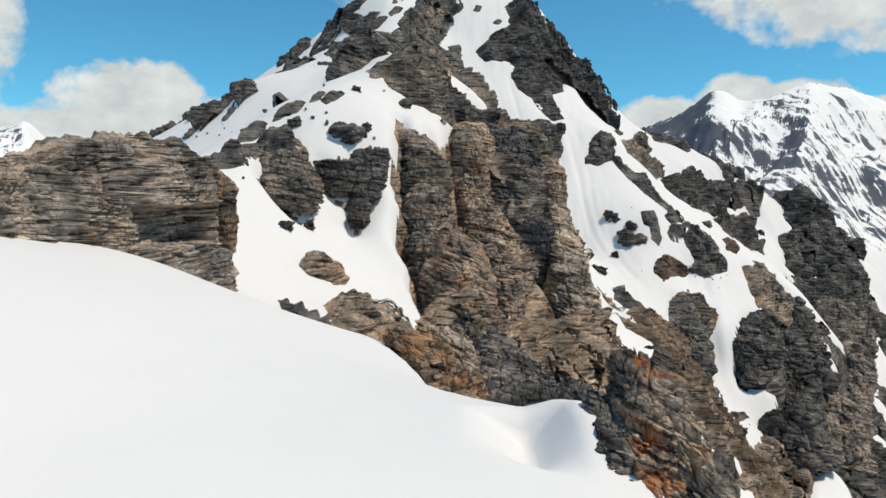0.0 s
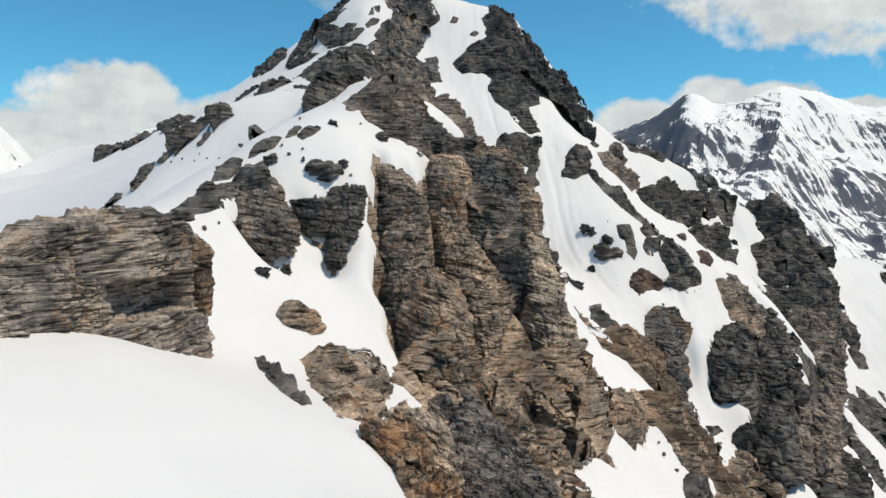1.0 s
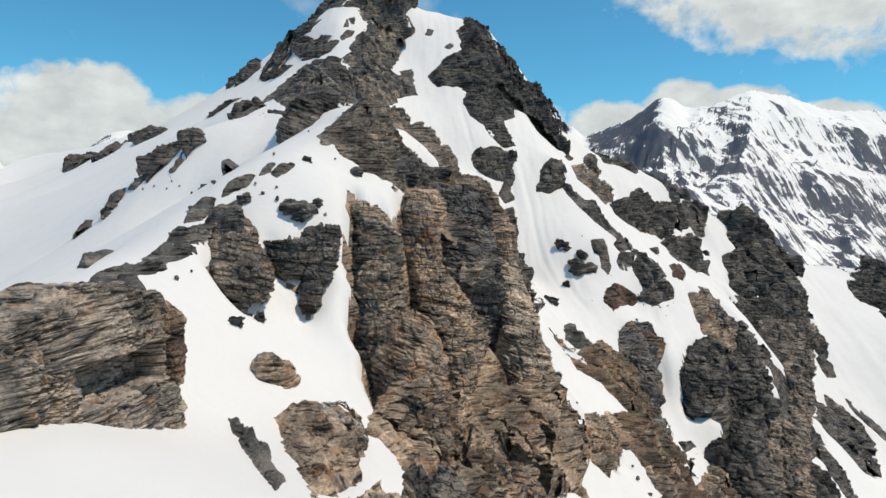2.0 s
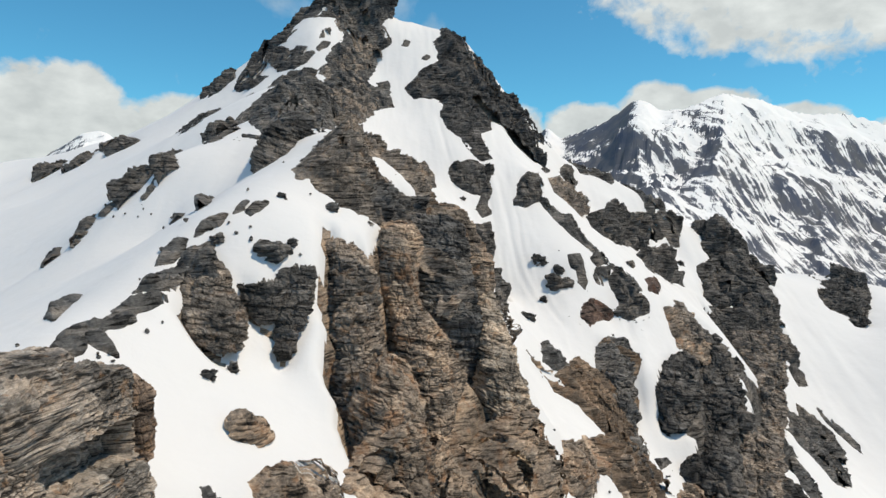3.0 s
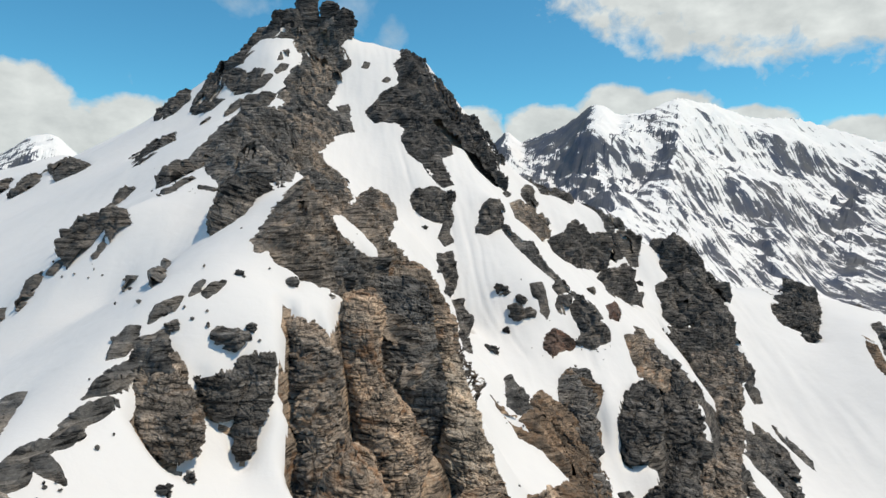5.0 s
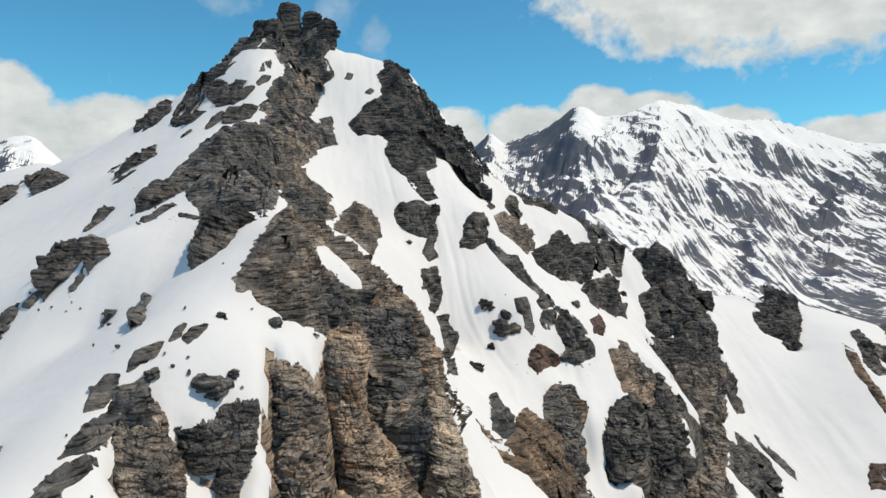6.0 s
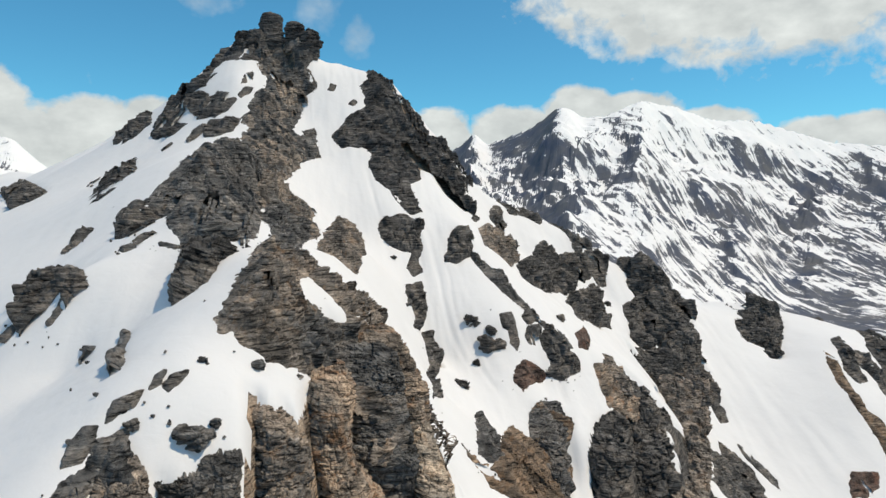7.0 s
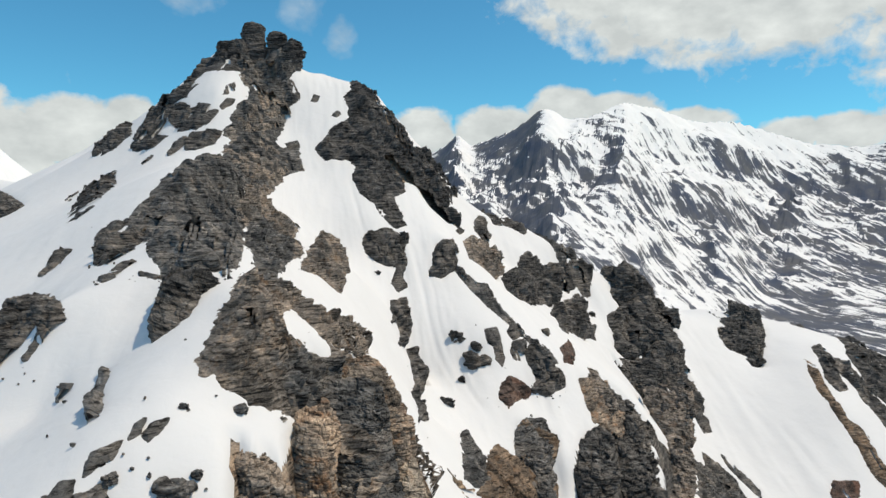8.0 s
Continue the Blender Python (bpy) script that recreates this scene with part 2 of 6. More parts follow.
def crags(p, seed, cell, knobby=0.0, mass=1.0, bedded=1.0):
    """Relief of bedded, jointed rock in metres, no finer than the mesh can hold. knobby: rounded knobs in place of beds."""
    bed = p @ np.array(BED) + 1.0 * fbm(p * 0.12, 3, seed) + 0.16 * fbm(p * 0.9, 2, seed + 5)
    t1, t2 = max(2.0, 10 * cell), max(0.6, 4.2 * cell)
    i1, i2 = np.floor(bed / t1), np.floor(bed / t2)
    saw1, saw2 = bed / t1 - i1, bed / t2 - i2
    out1, out2 = hashed(i1, 0 * bed, 0 * bed, seed + 77), hashed(i2, 0 * bed, 0 * bed, seed + 78)
    lip = lambda s: np.minimum(s ** 0.8, (1 - s) / 0.12)
    beds = t1 * 0.42 * (out1 * lip(saw1) - 0.25) + t2 * 0.75 * (out2 * lip(saw2) - 0.25)
    w = p + 1.3 * np.column_stack([fbm(p * 0.3, 3, seed + 21), fbm(p * 0.3, 3, seed + 22), 0 * p[:, 0]])
    size, small = max(2.6, 10 * cell), max(0.9, 4.5 * cell)
    big = max(5.0, 18 * cell)
    columns = big * 0.55 * (np.abs(fbm(w / big * np.array([0.8, 0.8, 0.28]), 3, seed + 35, 0.45)) * 2 - 0.45)
    # jointed blocks, flat along the beds, or upright rounded knobs
    lie = np.column_stack([w[:, 0] * 0.8 + w[:, 1] * 0.6, w[:, 1] * 0.8 - w[:, 0] * 0.6, bed])
    near, gap, lot = cells(lie / (size * np.array([1, 1, 0.55 + 0.8 * knobby])), seed + 31)
    blocks = size * (0.42 * (lot - 0.5) - 0.22 * np.exp(-(gap / 0.13) ** 2) + (0.12 + 0.4 * knobby) * (0.5 - near ** 2 * 1.6))
    near, gap, lot = cells((lie + 0.3 * blocks[:, None]) / (small * np.array([1.3, 1.3, 0.5 + 0.5 * knobby])), seed + 32)
    blocks = blocks + small * (0.34 * (lot - 0.5) - 0.22 * np.exp(-(gap / 0.16) ** 2) + 0.3 * knobby * (0.5 - near ** 2 * 1.6))
    rough = max(0.3, cell * 2.2) * 0.6 * fbm(p / max(0.45, 2.4 * cell), 3, seed + 51, 0.6)
    return (1 - 0.7 * knobby) * beds * bedded * (0.5 + 0.5 * mass) + mass * (blocks + columns) + rough * (0.5 + 0.5 * mass)


def folds(across, p, seed, width, squeeze=0.2):
    """Upright ribs side by side, in metres: each steep on one flank and leaning back on the other."""
    t = across / width + 0.9 * fbm(p * np.array([1, 1, 0.45]) / (2.2 * width), 3, seed + 61) + 0.25 * fbm(p / (0.5 * width), 2, seed + 62)
    i = np.floor(t)
    f = t - i
    tall = 0.45 + 0.55 * hashed(i, 0 * i, 0 * i, seed + 63)
    return width * 0.52 * tall * np.minimum(f / squeeze, (1 - f) / (1 - squeeze))


def mesh_from_grid(name, pts, keep, mat, smooth=False, faces=None):
    """A mesh from a grid of points, of the quads whose corners are all kept."""
    rows, cols = pts.shape[:2]
    ids = np.arange(rows * cols).reshape(rows, cols)
    quads = np.stack([ids[:-1, :-1], ids[:-1, 1:], ids[1:, 1:], ids[1:, :-1]], -1).reshape(-1, 4)
    k = keep.ravel()
    chosen = k[quads].all(1) if faces is None else k[quads].all(1) & faces.ravel()
    quads = quads[chosen]
    used = np.unique(quads)
    remap = np.full(rows * cols, -1)
    remap[used] = np.arange(len(used))
    me = bpy.data.meshes.new(name)
    verts = pts.reshape(-1, 3)[used]
    me.vertices.add(len(verts))
    me.vertices.foreach_set("co", verts.astype(np.float32).ravel())
    me.loops.add(quads.size)
    me.loops.foreach_set("vertex_index", remap[quads].astype(np.int32).ravel())
    me.polygons.add(len(quads))
    me.polygons.foreach_set("loop_start", np.arange(0, quads.size, 4, dtype=np.int32))
    me.polygons.foreach_set("use_smooth", np.full(len(quads), smooth))
    me.update(calc_edges=True)
    me.materials.append(mat)
    return me


# ---- the mountain ----
# Height lines of the mountain: crests, ribs, gullies and snow slopes (x, y, z)
NEAR_CREST = [(-0.5, 19.5, 95.2), (-2, 22, 95.5), (-8, 29, 95.9), (-11.5, 33, 96.2), (2.4, 13.9, 95.8), (3.4, 12.2, 95.9),
              (-14.5, 24.5, 98.7), (-12, 26, 98.1), (0, 8, 94.9), (-7, 10, 96.6), (-14, 12, 99.3), (0, -3, 93), (-25, 5, 101),
              (-24, 25, 101), (0, -40, 86), (-40, -20, 97), (4.4, 13.3, 95.4), (5.5, 10, 93.5), (0.7, 23.5, 94.6), (-1.5, 28, 93.6)]
NEAR_FALL = [(7.5, 14, 91), (5, 24, 90.5), (9, 30, 84), (14, 14, 83), (12, 0, 85), (13, 48, 79), (30, 20, 68), (35, -20, 60), (60, 40, 45), (25, 60, 70),
             (3.5, 36, 89), (1, 40, 90.5)]
BASIN = [(-9.2, 39.5, 94.2), (-4.8, 44.8, 93.6), (-5, 37, 93.2), (-10.6, 47.3, 96.9), (-8.6, 48, 96.4), (-2, 53.2, 95), (-3.1, 54.9, 97),
         (0.2, 49.3, 90.8), (-13.4, 50.1, 100.2), (-11.7, 50.3, 98.7), (-10.2, 54, 99.5), (-8.1, 55.5, 98.2), (-13, 42, 96.6), (-18, 40, 99)]
WEST_STEPS = [(-15, 54, 103.1), (-17.8, 56, 104.7), (-19.2, 48, 102.5), (-14.7, 63, 107.2), (-17.5, 62.9, 107.2), (-8.9, 63, 107), (-5.2, 62.9, 105.7),
              (-14.9, 65.6, 109.7), (-9.8, 67.7, 111.4), (-5.6, 67.3, 109.8), (-4.5, 71.5, 111.2), (-12, 67.3, 111.2), (-26.4, 61, 102.4),
              (-26, 48, 101), (-24.8, 89.3, 109.4), (-20.7, 88, 111.5), (-27.2, 89.5, 107.4)]
WEST_SLOPE = [(-29.7, 103, 117.3), (-34.5, 103.3, 114.6), (-40.6, 102.3, 109.5), (-45.4, 102.3, 104), (-28, 101, 119), (-15.7, 96.2, 118.1),
              (-29.5, 136.2, 124.6), (-41.5, 146.3, 121), (-53.6, 220, 138.4), (-66, 282, 153), (-67, 298, 161), (-125, 367, 147), (-141, 391, 151),
              (-54.4, 145, 114.9), (-75, 120, 95), (-60, 60, 88), (-90, 200, 115), (-140, 260, 110), (-110, 90, 75)]
MAIN_RIDGE = [(0, 68.4, 107.3), (0.2, 63.2, 101.6), (4.5, 82.4, 108.6), (-6, 73.5, 114.3), (-2.7, 78.3, 116.4), (-7.8, 84.3, 117.6), (-2.8, 87.5, 120.4),
              (-0.1, 88.9, 118.3), (2.7, 85.8, 114.5), (5, 86.7, 113.7), (-10.1, 96.7, 122.3), (-14.8, 103, 122.3), (-9.6, 95.9, 121.8), (-7.3, 105, 124),
              (2.7, 92.3, 117.4), (-12, 113.6, 128.2), (-24, 152.8, 133.9), (-14.6, 160, 134.4), (-19.1, 158.3, 138), (-11.4, 171.5, 142), (-26.4, 147, 130),
              (-8, 168.4, 128.3), (-8.1, 185, 137.3), (0, 176.5, 124.4), (12.8, 161, 121), (10.9, 187.5, 123.6), (13.5, 188.9, 122.7), (8, 92, 112)]
CLIFF = [(8.5, 78, 103), (10.5, 71.8, 94.8), (5.2, 64.9, 96.8), (1.5, 53.9, 95.6), (7.6, 66.4, 88.8), (11.6, 68.8, 90.9), (13.1, 67.9, 90.2), (16, 72.2, 87),
         (18.7, 73, 81.5), (22, 76.5, 78.8), (22, 113, 92.7), (23.7, 109, 89.2), (23.1, 98, 84), (29.9, 108.2, 82.1), (29.7, 95.4, 77.6), (31.5, 88.7, 72.6),
         (15, 95, 103), (4, 55, 88.5), (10, 58, 82), (16, 118, 104)]
SUMMIT = [(-11, 246, 186.5), (-5.4, 245, 178.3), (-0.5, 247, 188.5), (15.3, 255.7, 181.5), (11, 256, 179.9), (0, 235, 167), (-18.3, 230, 170), (-18.7, 255, 188.5),
          (6.8, 250, 182.8), (24, 240, 172), (32.6, 246.8, 175.2), (53, 261.8, 156.6), (60.4, 259, 146.2), (-38.3, 221, 148), (-42, 229, 150.2), (-48, 273, 165.9),
          (-66.6, 299, 164), (-29.4, 221, 152.8), (4, 226.6, 157.2), (7.2, 214, 145.3), (-9, 256, 192)]
EAST_FACE = [(25.9, 207.6, 138.6), (25.9, 195.5, 127.6), (46.6, 194, 122.6), (35.1, 200, 128), (28.4, 190, 121), (47.3, 190, 117.7), (48.7, 173.6, 102.6),
             (26.9, 167.2, 104.5), (28.9, 168.3, 98.8), (31.8, 165.3, 92), (41, 158.6, 87.5), (43.2, 170, 98.4), (47.4, 165.8, 94.4), (52.4, 168.4, 98.4), (51.5, 156, 87.2),
             (58.4, 157.3, 84.2), (66.5, 165, 91.3), (53.9, 149, 80.5), (30.6, 145, 85.9), (37.7, 139, 81.4), (35.7, 128, 82.5), (33.8, 110.5, 83.4), (36.4, 94.5, 75.2)]
EAST_RIBS = [(65.7, 199.4, 107.6), (77.8, 168.4, 87.8), (71.4, 243, 125), (91.9, 255, 125.6), (107.3, 248, 116.8), (77.3, 230.7, 112.7), (87.4, 236, 114.7), (97.1, 238.8, 108.3),
             (110.4, 234, 96.2), (138.4, 253.7, 101.4), (81, 180.6, 90.2), (96.3, 180, 80.1), (131.5, 224.8, 82.2), (147.6, 229, 73.2), (156, 245.2, 83), (156.4, 256, 90)]
EAST_FOOT = [(66.3, 152.5, 79.4), (63.5, 142.7, 75), (58, 140.5, 69.9), (80.1, 153, 72.2), (95.6, 157.7, 66), (66.3, 134.2, 64), (73.3, 143.7, 69.2), (56.2, 124.4, 61),
             (59.9, 130, 60.6), (71.9, 132.7, 62.5), (89.2, 144, 58), (123.4, 187.4, 50.2), (140.8, 207.8, 57), (129.5, 182, 44.5), (142, 184.2, 41.8), (155, 182.3, 40.4), (171, 181, 42),
             (192, 201, 61), (194, 217, 68.6), (198, 224, 71.4), (215, 235, 73.6), (176, 247, 79.6), (184, 234.5, 70), (194, 242.2, 73.4)]
BOWL_RIM = [(166, 268, 87.5), (190, 285, 84.5), (212, 288, 82), (231, 270, 77.5), (258, 263, 69), (290, 250, 55), (45, 110, 66), (60, 100, 48), (100, 110, 30), (150, 140, 15), (230, 180, 35),
            (300, 150, 10)]
BACK = [(-30, 300, 140), (0, 290, 150), (30, 285, 145), (70, 300, 118), (110, 290, 95), (150, 310, 75), (-90, 330, 150), (-170, 420, 145), (-180, 340, 120), (220, 340, 50), (0, 400, 90), (120, 400, 50)]
LINES = [NEAR_CREST, NEAR_FALL, BASIN, WEST_STEPS, WEST_SLOPE, MAIN_RIDGE, CLIFF, SUMMIT, EAST_FACE, EAST_RIBS, EAST_FOOT, BOWL_RIM, BACK]


class Heights:
    """A smooth sheet laid over the height lines."""
    def __init__(self, lines, soft):
        p = np.array([q for line in lines for q in line], float)
        self.c, self.soft = p[:, :2], soft
        n = len(p)
        k = self.kernel(self.c) + np.eye(n) * -0.15
        q = np.column_stack([np.ones(n), self.c / 100])
        m = np.block([[k, q], [q.T, np.zeros((3, 3))]])
        w = np.linalg.solve(m, np.concatenate([p[:, 2], np.zeros(3)]))
        self.w, self.v = w[:n], w[n:]

    def kernel(self, xy):
        d = xy[:, None, :] - self.c[None, :, :]
        return np.sqrt((d ** 2).sum(2) + self.soft ** 2)

    def at(self, x, y):
        xy = np.column_stack([np.ravel(x), np.ravel(y)]).astype(float)
        out = np.concatenate([self.kernel(part) @ self.w + self.v[0] + part / 100 @ self.v[1:] for part in np.array_split(xy, len(xy) // 20000 + 1)])
        return out.reshape(np.shape(x))


HEIGHTS = Heights(LINES, 1.5)
GX0, GX1, GY0, GY1, GSTEP = -200, 320, -45, 430, 0.5
grid_x, grid_y = np.arange(GX0, GX1 + GSTEP, GSTEP), np.arange(GY0, GY1 + GSTEP, GSTEP)
GRID = HEIGHTS.at(*np.meshgrid(grid_x, grid_y))


def land(x, y):
    """The height of the snow and rock sheet."""
    fx, fy = np.clip((x - GX0) / GSTEP, 0, len(grid_x) - 1.001), np.clip((y - GY0) / GSTEP, 0, len(grid_y) - 1.001)
    i, j = fx.astype(int), fy.astype(int)
    a, b = fx - i, fy - j
    return GRID[j, i] * (1 - a) * (1 - b) + GRID[j, i + 1] * a * (1 - b) + GRID[j + 1, i] * (1 - a) * b + GRID[j + 1, i + 1] * a * b


def spaced(*runs):
    """Grid lines: runs of (start, end, step)."""
    return np.concatenate([np.arange(a, b, s) for a, b, s in runs])


def build_snow():
    xs = spaced((-200, -60, 2.5), (-60, -30, 1.0), (-30, -4, 0.45), (-4, 6.5, 0.15), (6.5, 45, 0.45), (45, 170, 0.9), (170, 320.1, 2.0))
    ys = spaced((-45, 5, 2.0), (5, 20, 0.15), (20, 110, 0.45), (110, 200, 0.8), (200, 270, 1.0), (270, 430.1, 2.5))
    gx, gy = np.meshgrid(xs, ys)
    z = land(gx, gy)
    p = np.column_stack([gx.ravel(), gy.ravel(), z.ravel() * 0.4])
    z = z + (0.35 * fbm(p * 0.07, 3, 3) + 0.10 * fbm(p * 0.3, 3, 4)).reshape(z.shape) * np.clip((gy - 4) / 30, 0.15, 1)
    steep = np.hypot(*np.gradient(z, ys, xs))
    fallen = np.column_stack([gx.ravel(), gy.ravel() * 0.2, z.ravel() * 0.12])
    drift = np.abs(fbm(fallen * 0.16, 4, 13, 0.5)).reshape(z.shape)
    comb = fbm(fallen * np.array([0.7, 0.5, 0.5]), 3, 14, 0.5).reshape(z.shape)
    east = np.clip((gx - 2) / 8, 0, 1) * np.clip((gy - 90) / 30, 0, 1)
    lay = np.clip((gy - 60) / 40, 0, 1) * np.clip(steep - 0.15, 0, 0.6)
    z = z + lay * ((0.35 + 0.5 * east) * (0.25 - 1.6 * drift) + 0.16 * east * comb)
    # runnels down the east gully
    sway = 0.9 * fbm(p * 0.1, 3, 8).reshape(z.shape)
    for x0, y0, x1, y1, deep in ((36, 193, 41, 158, 0.45), (39.5, 190, 42.5, 160, 0.3), (42, 172, 47, 148, 0.35), (21, 212, 24.5, 188, 0.4), (33, 205, 33.5, 176, 0.3),
                               (63.0, 151.7, 57.3, 134.8, 1.1), (66.1, 151.2, 61.6, 135.3, 0.9), (73.8, 159.4, 70.0, 145.7, 0.7), (63.9, 162.4, 62.5, 151.7, 0.7)):
        bow = 1.2 * np.sin((gy - y1) / (y0 - y1) * 3.1)
        along = np.clip(((gx - x0) * (x1 - x0) + (gy - y0) * (y1 - y0)) / ((x1 - x0) ** 2 + (y1 - y0) ** 2), 0, 1)
        off = np.hypot(gx + sway + bow - x0 - along * (x1 - x0), gy - y0 - along * (y1 - y0))
        z = z - deep * np.exp(-(off / 0.6) ** 2) * np.sin(3.14 * along)
    # a wind scoop in the crest's lip
    lip = np.clip((gy - 11.2) / 0.8, 0, 1) * np.clip((15.6 - gy) / 0.6, 0, 1)
    z = z + 0.3 * lip * np.clip((gx - 1.5) / 0.7, 0, 1) * np.clip((3.1 - gx) / 0.4, 0, 1) ** 0.6
    hollow = np.clip(gx / 1.3, 0, 1) ** 1.6 * np.clip((2.3 - gx) / 0.85, 0, 1)
    z = z - 0.72 * hollow * np.clip((gy - 10.7 - 0.3 * (2.15 - gx)) / 0.9, 0, 1) * np.clip((13.7 - gy) / 0.3, 0, 1)
    # bare rock lies under the outcrops, not snow
    fx, fy = np.clip((gx - GX0) / GSTEP, 0, COVER.shape[1] - 2), np.clip((gy - GY0) / GSTEP, 0, COVER.shape[0] - 2)
    i, j = fx.astype(int), fy.astype(int)
    a, b = fx - i, fy - j
    deep = COVER.copy()
    for axis in (0, 1, 0, 1):
        deep = (np.roll(deep, 1, axis) + 2 * deep + np.roll(deep, -1, axis)) / 4
    deep = deep[j, i] * (1 - a) * (1 - b) + deep[j, i + 1] * a * (1 - b) + deep[j + 1, i] * (1 - a) * b + deep[j + 1, i + 1] * a * b
    z = z - deep
    pts = np.stack([gx, gy, z], -1)
    me = mesh_from_grid("ground", pts, np.ones(gx.shape, bool), SNOW, True)
    me.materials.append(ROCK["brown"])
    me.materials.append(ROCK["dark"])
    c = deep > 0.7
    rocky = c[:-1, :-1] & c[1:, :-1] & c[:-1, 1:] & c[1:, 1:]
    me.polygons.foreach_set("material_index", (rocky * (1 + (gx[1:, 1:] > 45))).ravel().astype(np.int32))
    ob = new("ground", me)
    tagged(ob, "steep sunlit late-season snow slopes of the mountain", "snow", kind="structure")


COVER = np.zeros(GRID.shape)
RIMS = []


def inner_distance(pu, pv, ou, ov):
    """How far the points lie inside a closed outline; less than 0 outside."""
    dist, inside = np.full(len(pu), 1e9), np.zeros(len(pu), bool)
    for a in range(len(ou)):
        b = (a + 1) % len(ou)
        eu, ev = ou[b] - ou[a], ov[b] - ov[a]
        w = np.clip(((pu - ou[a]) * eu + (pv - ov[a]) * ev) / (eu * eu + ev * ev + 1e-9), 0, 1)
        dist = np.minimum(dist, np.hypot(pu - ou[a] - w * eu, pv - ov[a] - w * ev))
        cross = (ov[a] > pv) != (ov[b] > pv)
        inside ^= cross & (pu < eu * (pv - ov[a]) / (ev if abs(ev) > 1e-9 else 1e-9) + ou[a])
    return np.where(inside, dist, -dist)


def outcrop(name, label, tint, rise, edge, cell, outline, seed, group="", knobby=0.0, gaps=0.0, pieces=1):
    """Bedded rock that stands out of the slope within an outline in plan."""
    o = np.array(outline, float)
    o3 = np.column_stack([o, land(o[:, 0], o[:, 1])])
    mid = o3.mean(0)
    RIMS.append(o3)
    # mean slope under the outline
    t = np.linspace(0.15, 1, 4)[:, None, None]
    s = (mid[None, None, :2] + (o[None] - mid[None, None, :2]) * t).reshape(-1, 2)
    gx = (land(s[:, 0] + 1, s[:, 1]) - land(s[:, 0] - 1, s[:, 1])) / 2
    gy = (land(s[:, 0], s[:, 1] + 1) - land(s[:, 0], s[:, 1] - 1)) / 2
    n = np.column_stack([-gx, -gy, np.ones_like(gx)])
    n = (n / np.linalg.norm(n, axis=1)[:, None]).mean(0)
    n /= np.linalg.norm(n)
    u = np.cross([0, 0, 1.0], n) if abs(n[2]) < 0.98 else np.array([1.0, 0, 0])
    u -= n * (u @ n)
    u /= np.linalg.norm(u)
    v = np.cross(n, u)
    ou, ov = (o3 - mid) @ u, (o3 - mid) @ v
    pad = edge + 2 * cell
    nu, nv = int((np.ptp(ou) + 2 * pad) / cell) + 2, int((np.ptp(ov) + 2 * pad) / cell) + 2
    gu, gv = np.meshgrid(ou.min() - pad + np.arange(nu) * cell, ov.min() - pad + np.arange(nv) * cell)
    base = mid + gu.reshape(-1, 1) * u + gv.reshape(-1, 1) * v
    reach = 0.5 * max(np.ptp(ou), np.ptp(ov)) + 6
    lo, hi = np.full(len(base), -reach), np.full(len(base), reach)
    for _ in range(15):
        m = (lo + hi) / 2
        q = base + m[:, None] * n
        under = q[:, 2] < land(q[:, 0], q[:, 1])
        lo, hi = np.where(under, m, lo), np.where(under, hi, m)
    p = base + ((lo + hi) / 2)[:, None] * n
    pu, pv = gu.ravel(), gv.ravel()
    d = inner_distance(pu, pv, ou, ov)
    wild = np.clip(min(np.ptp(ou), np.ptp(ov)) / (7 * edge), 0.4, 1)
    d = d + 0.1 * edge + wild * edge * (0.75 * fbm(p / (2.2 * edge), 4, seed, 0.6) + 0.35 * fbm(p / max(0.5 * edge, 2 * cell), 3, seed + 3))
    if gaps:
        streak = np.column_stack([pu * 0.5 + pv * 0.5, (pv - pu) * 0.16, 0 * pu]) / (2.2 * edge)
        d = d - gaps * 5 * edge * np.clip(fbm(streak, 4, seed + 8, 0.6) - 0.12, 0, 0.6)
    prof = np.clip(d / edge, 0, 1)
    prof = 1 - (1 - prof) ** 2
    mass = np.clip(min(np.ptp(ou), np.ptp(ov)) / (2.2 * max(5.0, 18 * cell)), 0.25, 1)
    relief = crags(p, seed, cell, knobby, mass * (0.6 if cell > 0.2 and knobby < 0.5 else 1), 1.6 if cell > 0.2 else 1.0)
    wide = max(4.6, 13 * cell)
    relief = relief + mass * (folds(pu, p, seed, wide) + 0.6 * folds(pu, p, seed + 100, 0.42 * wide) - 0.22 * wide)
    crisp = float(cell < 0.2)
    bulk = np.clip((mass - 0.3) / 0.4, 0, 1) * (name == "buttress")
    relief = relief - np.percentile(relief[d > 0] if (d > 0).any() else relief, 30 - 8 * bulk)
    relief = np.where(relief > 0, relief * (0.6 + 0.1 * bulk + 0.15 * crisp), relief * (0.25 + 0.4 * bulk + 0.1 * crisp)) + 0.35 - 0.14 * rise
    lift = np.where(d > 0, prof * (0.14 * rise + relief), d * 0.9)
    lift = np.where(d > 0, np.maximum(lift, 0.06), lift)
    pts = (p + lift[:, None] * n).reshape(nv, nu, 3)
    keep = (d > -max(0.5 * edge, 2.2 * cell)).reshape(nv, nu)
    # large rocks come apart along joints, and where snow lies between
    part = np.zeros((nv - 1, nu - 1), int)
    if pieces > 1:
        rng = np.random.default_rng(seed)
        cu, cv = rng.uniform(ou.min(), ou.max(), pieces), rng.uniform(ov.min(), ov.max(), pieces)
        bent = pu + edge * fbm(p / (3 * edge), 3, seed + 12)
        part = np.argmin((bent[:, None] - cu) ** 2 + 0.5 * (pv[:, None] - cv) ** 2, 1).reshape(nv, nu)[:-1, :-1]
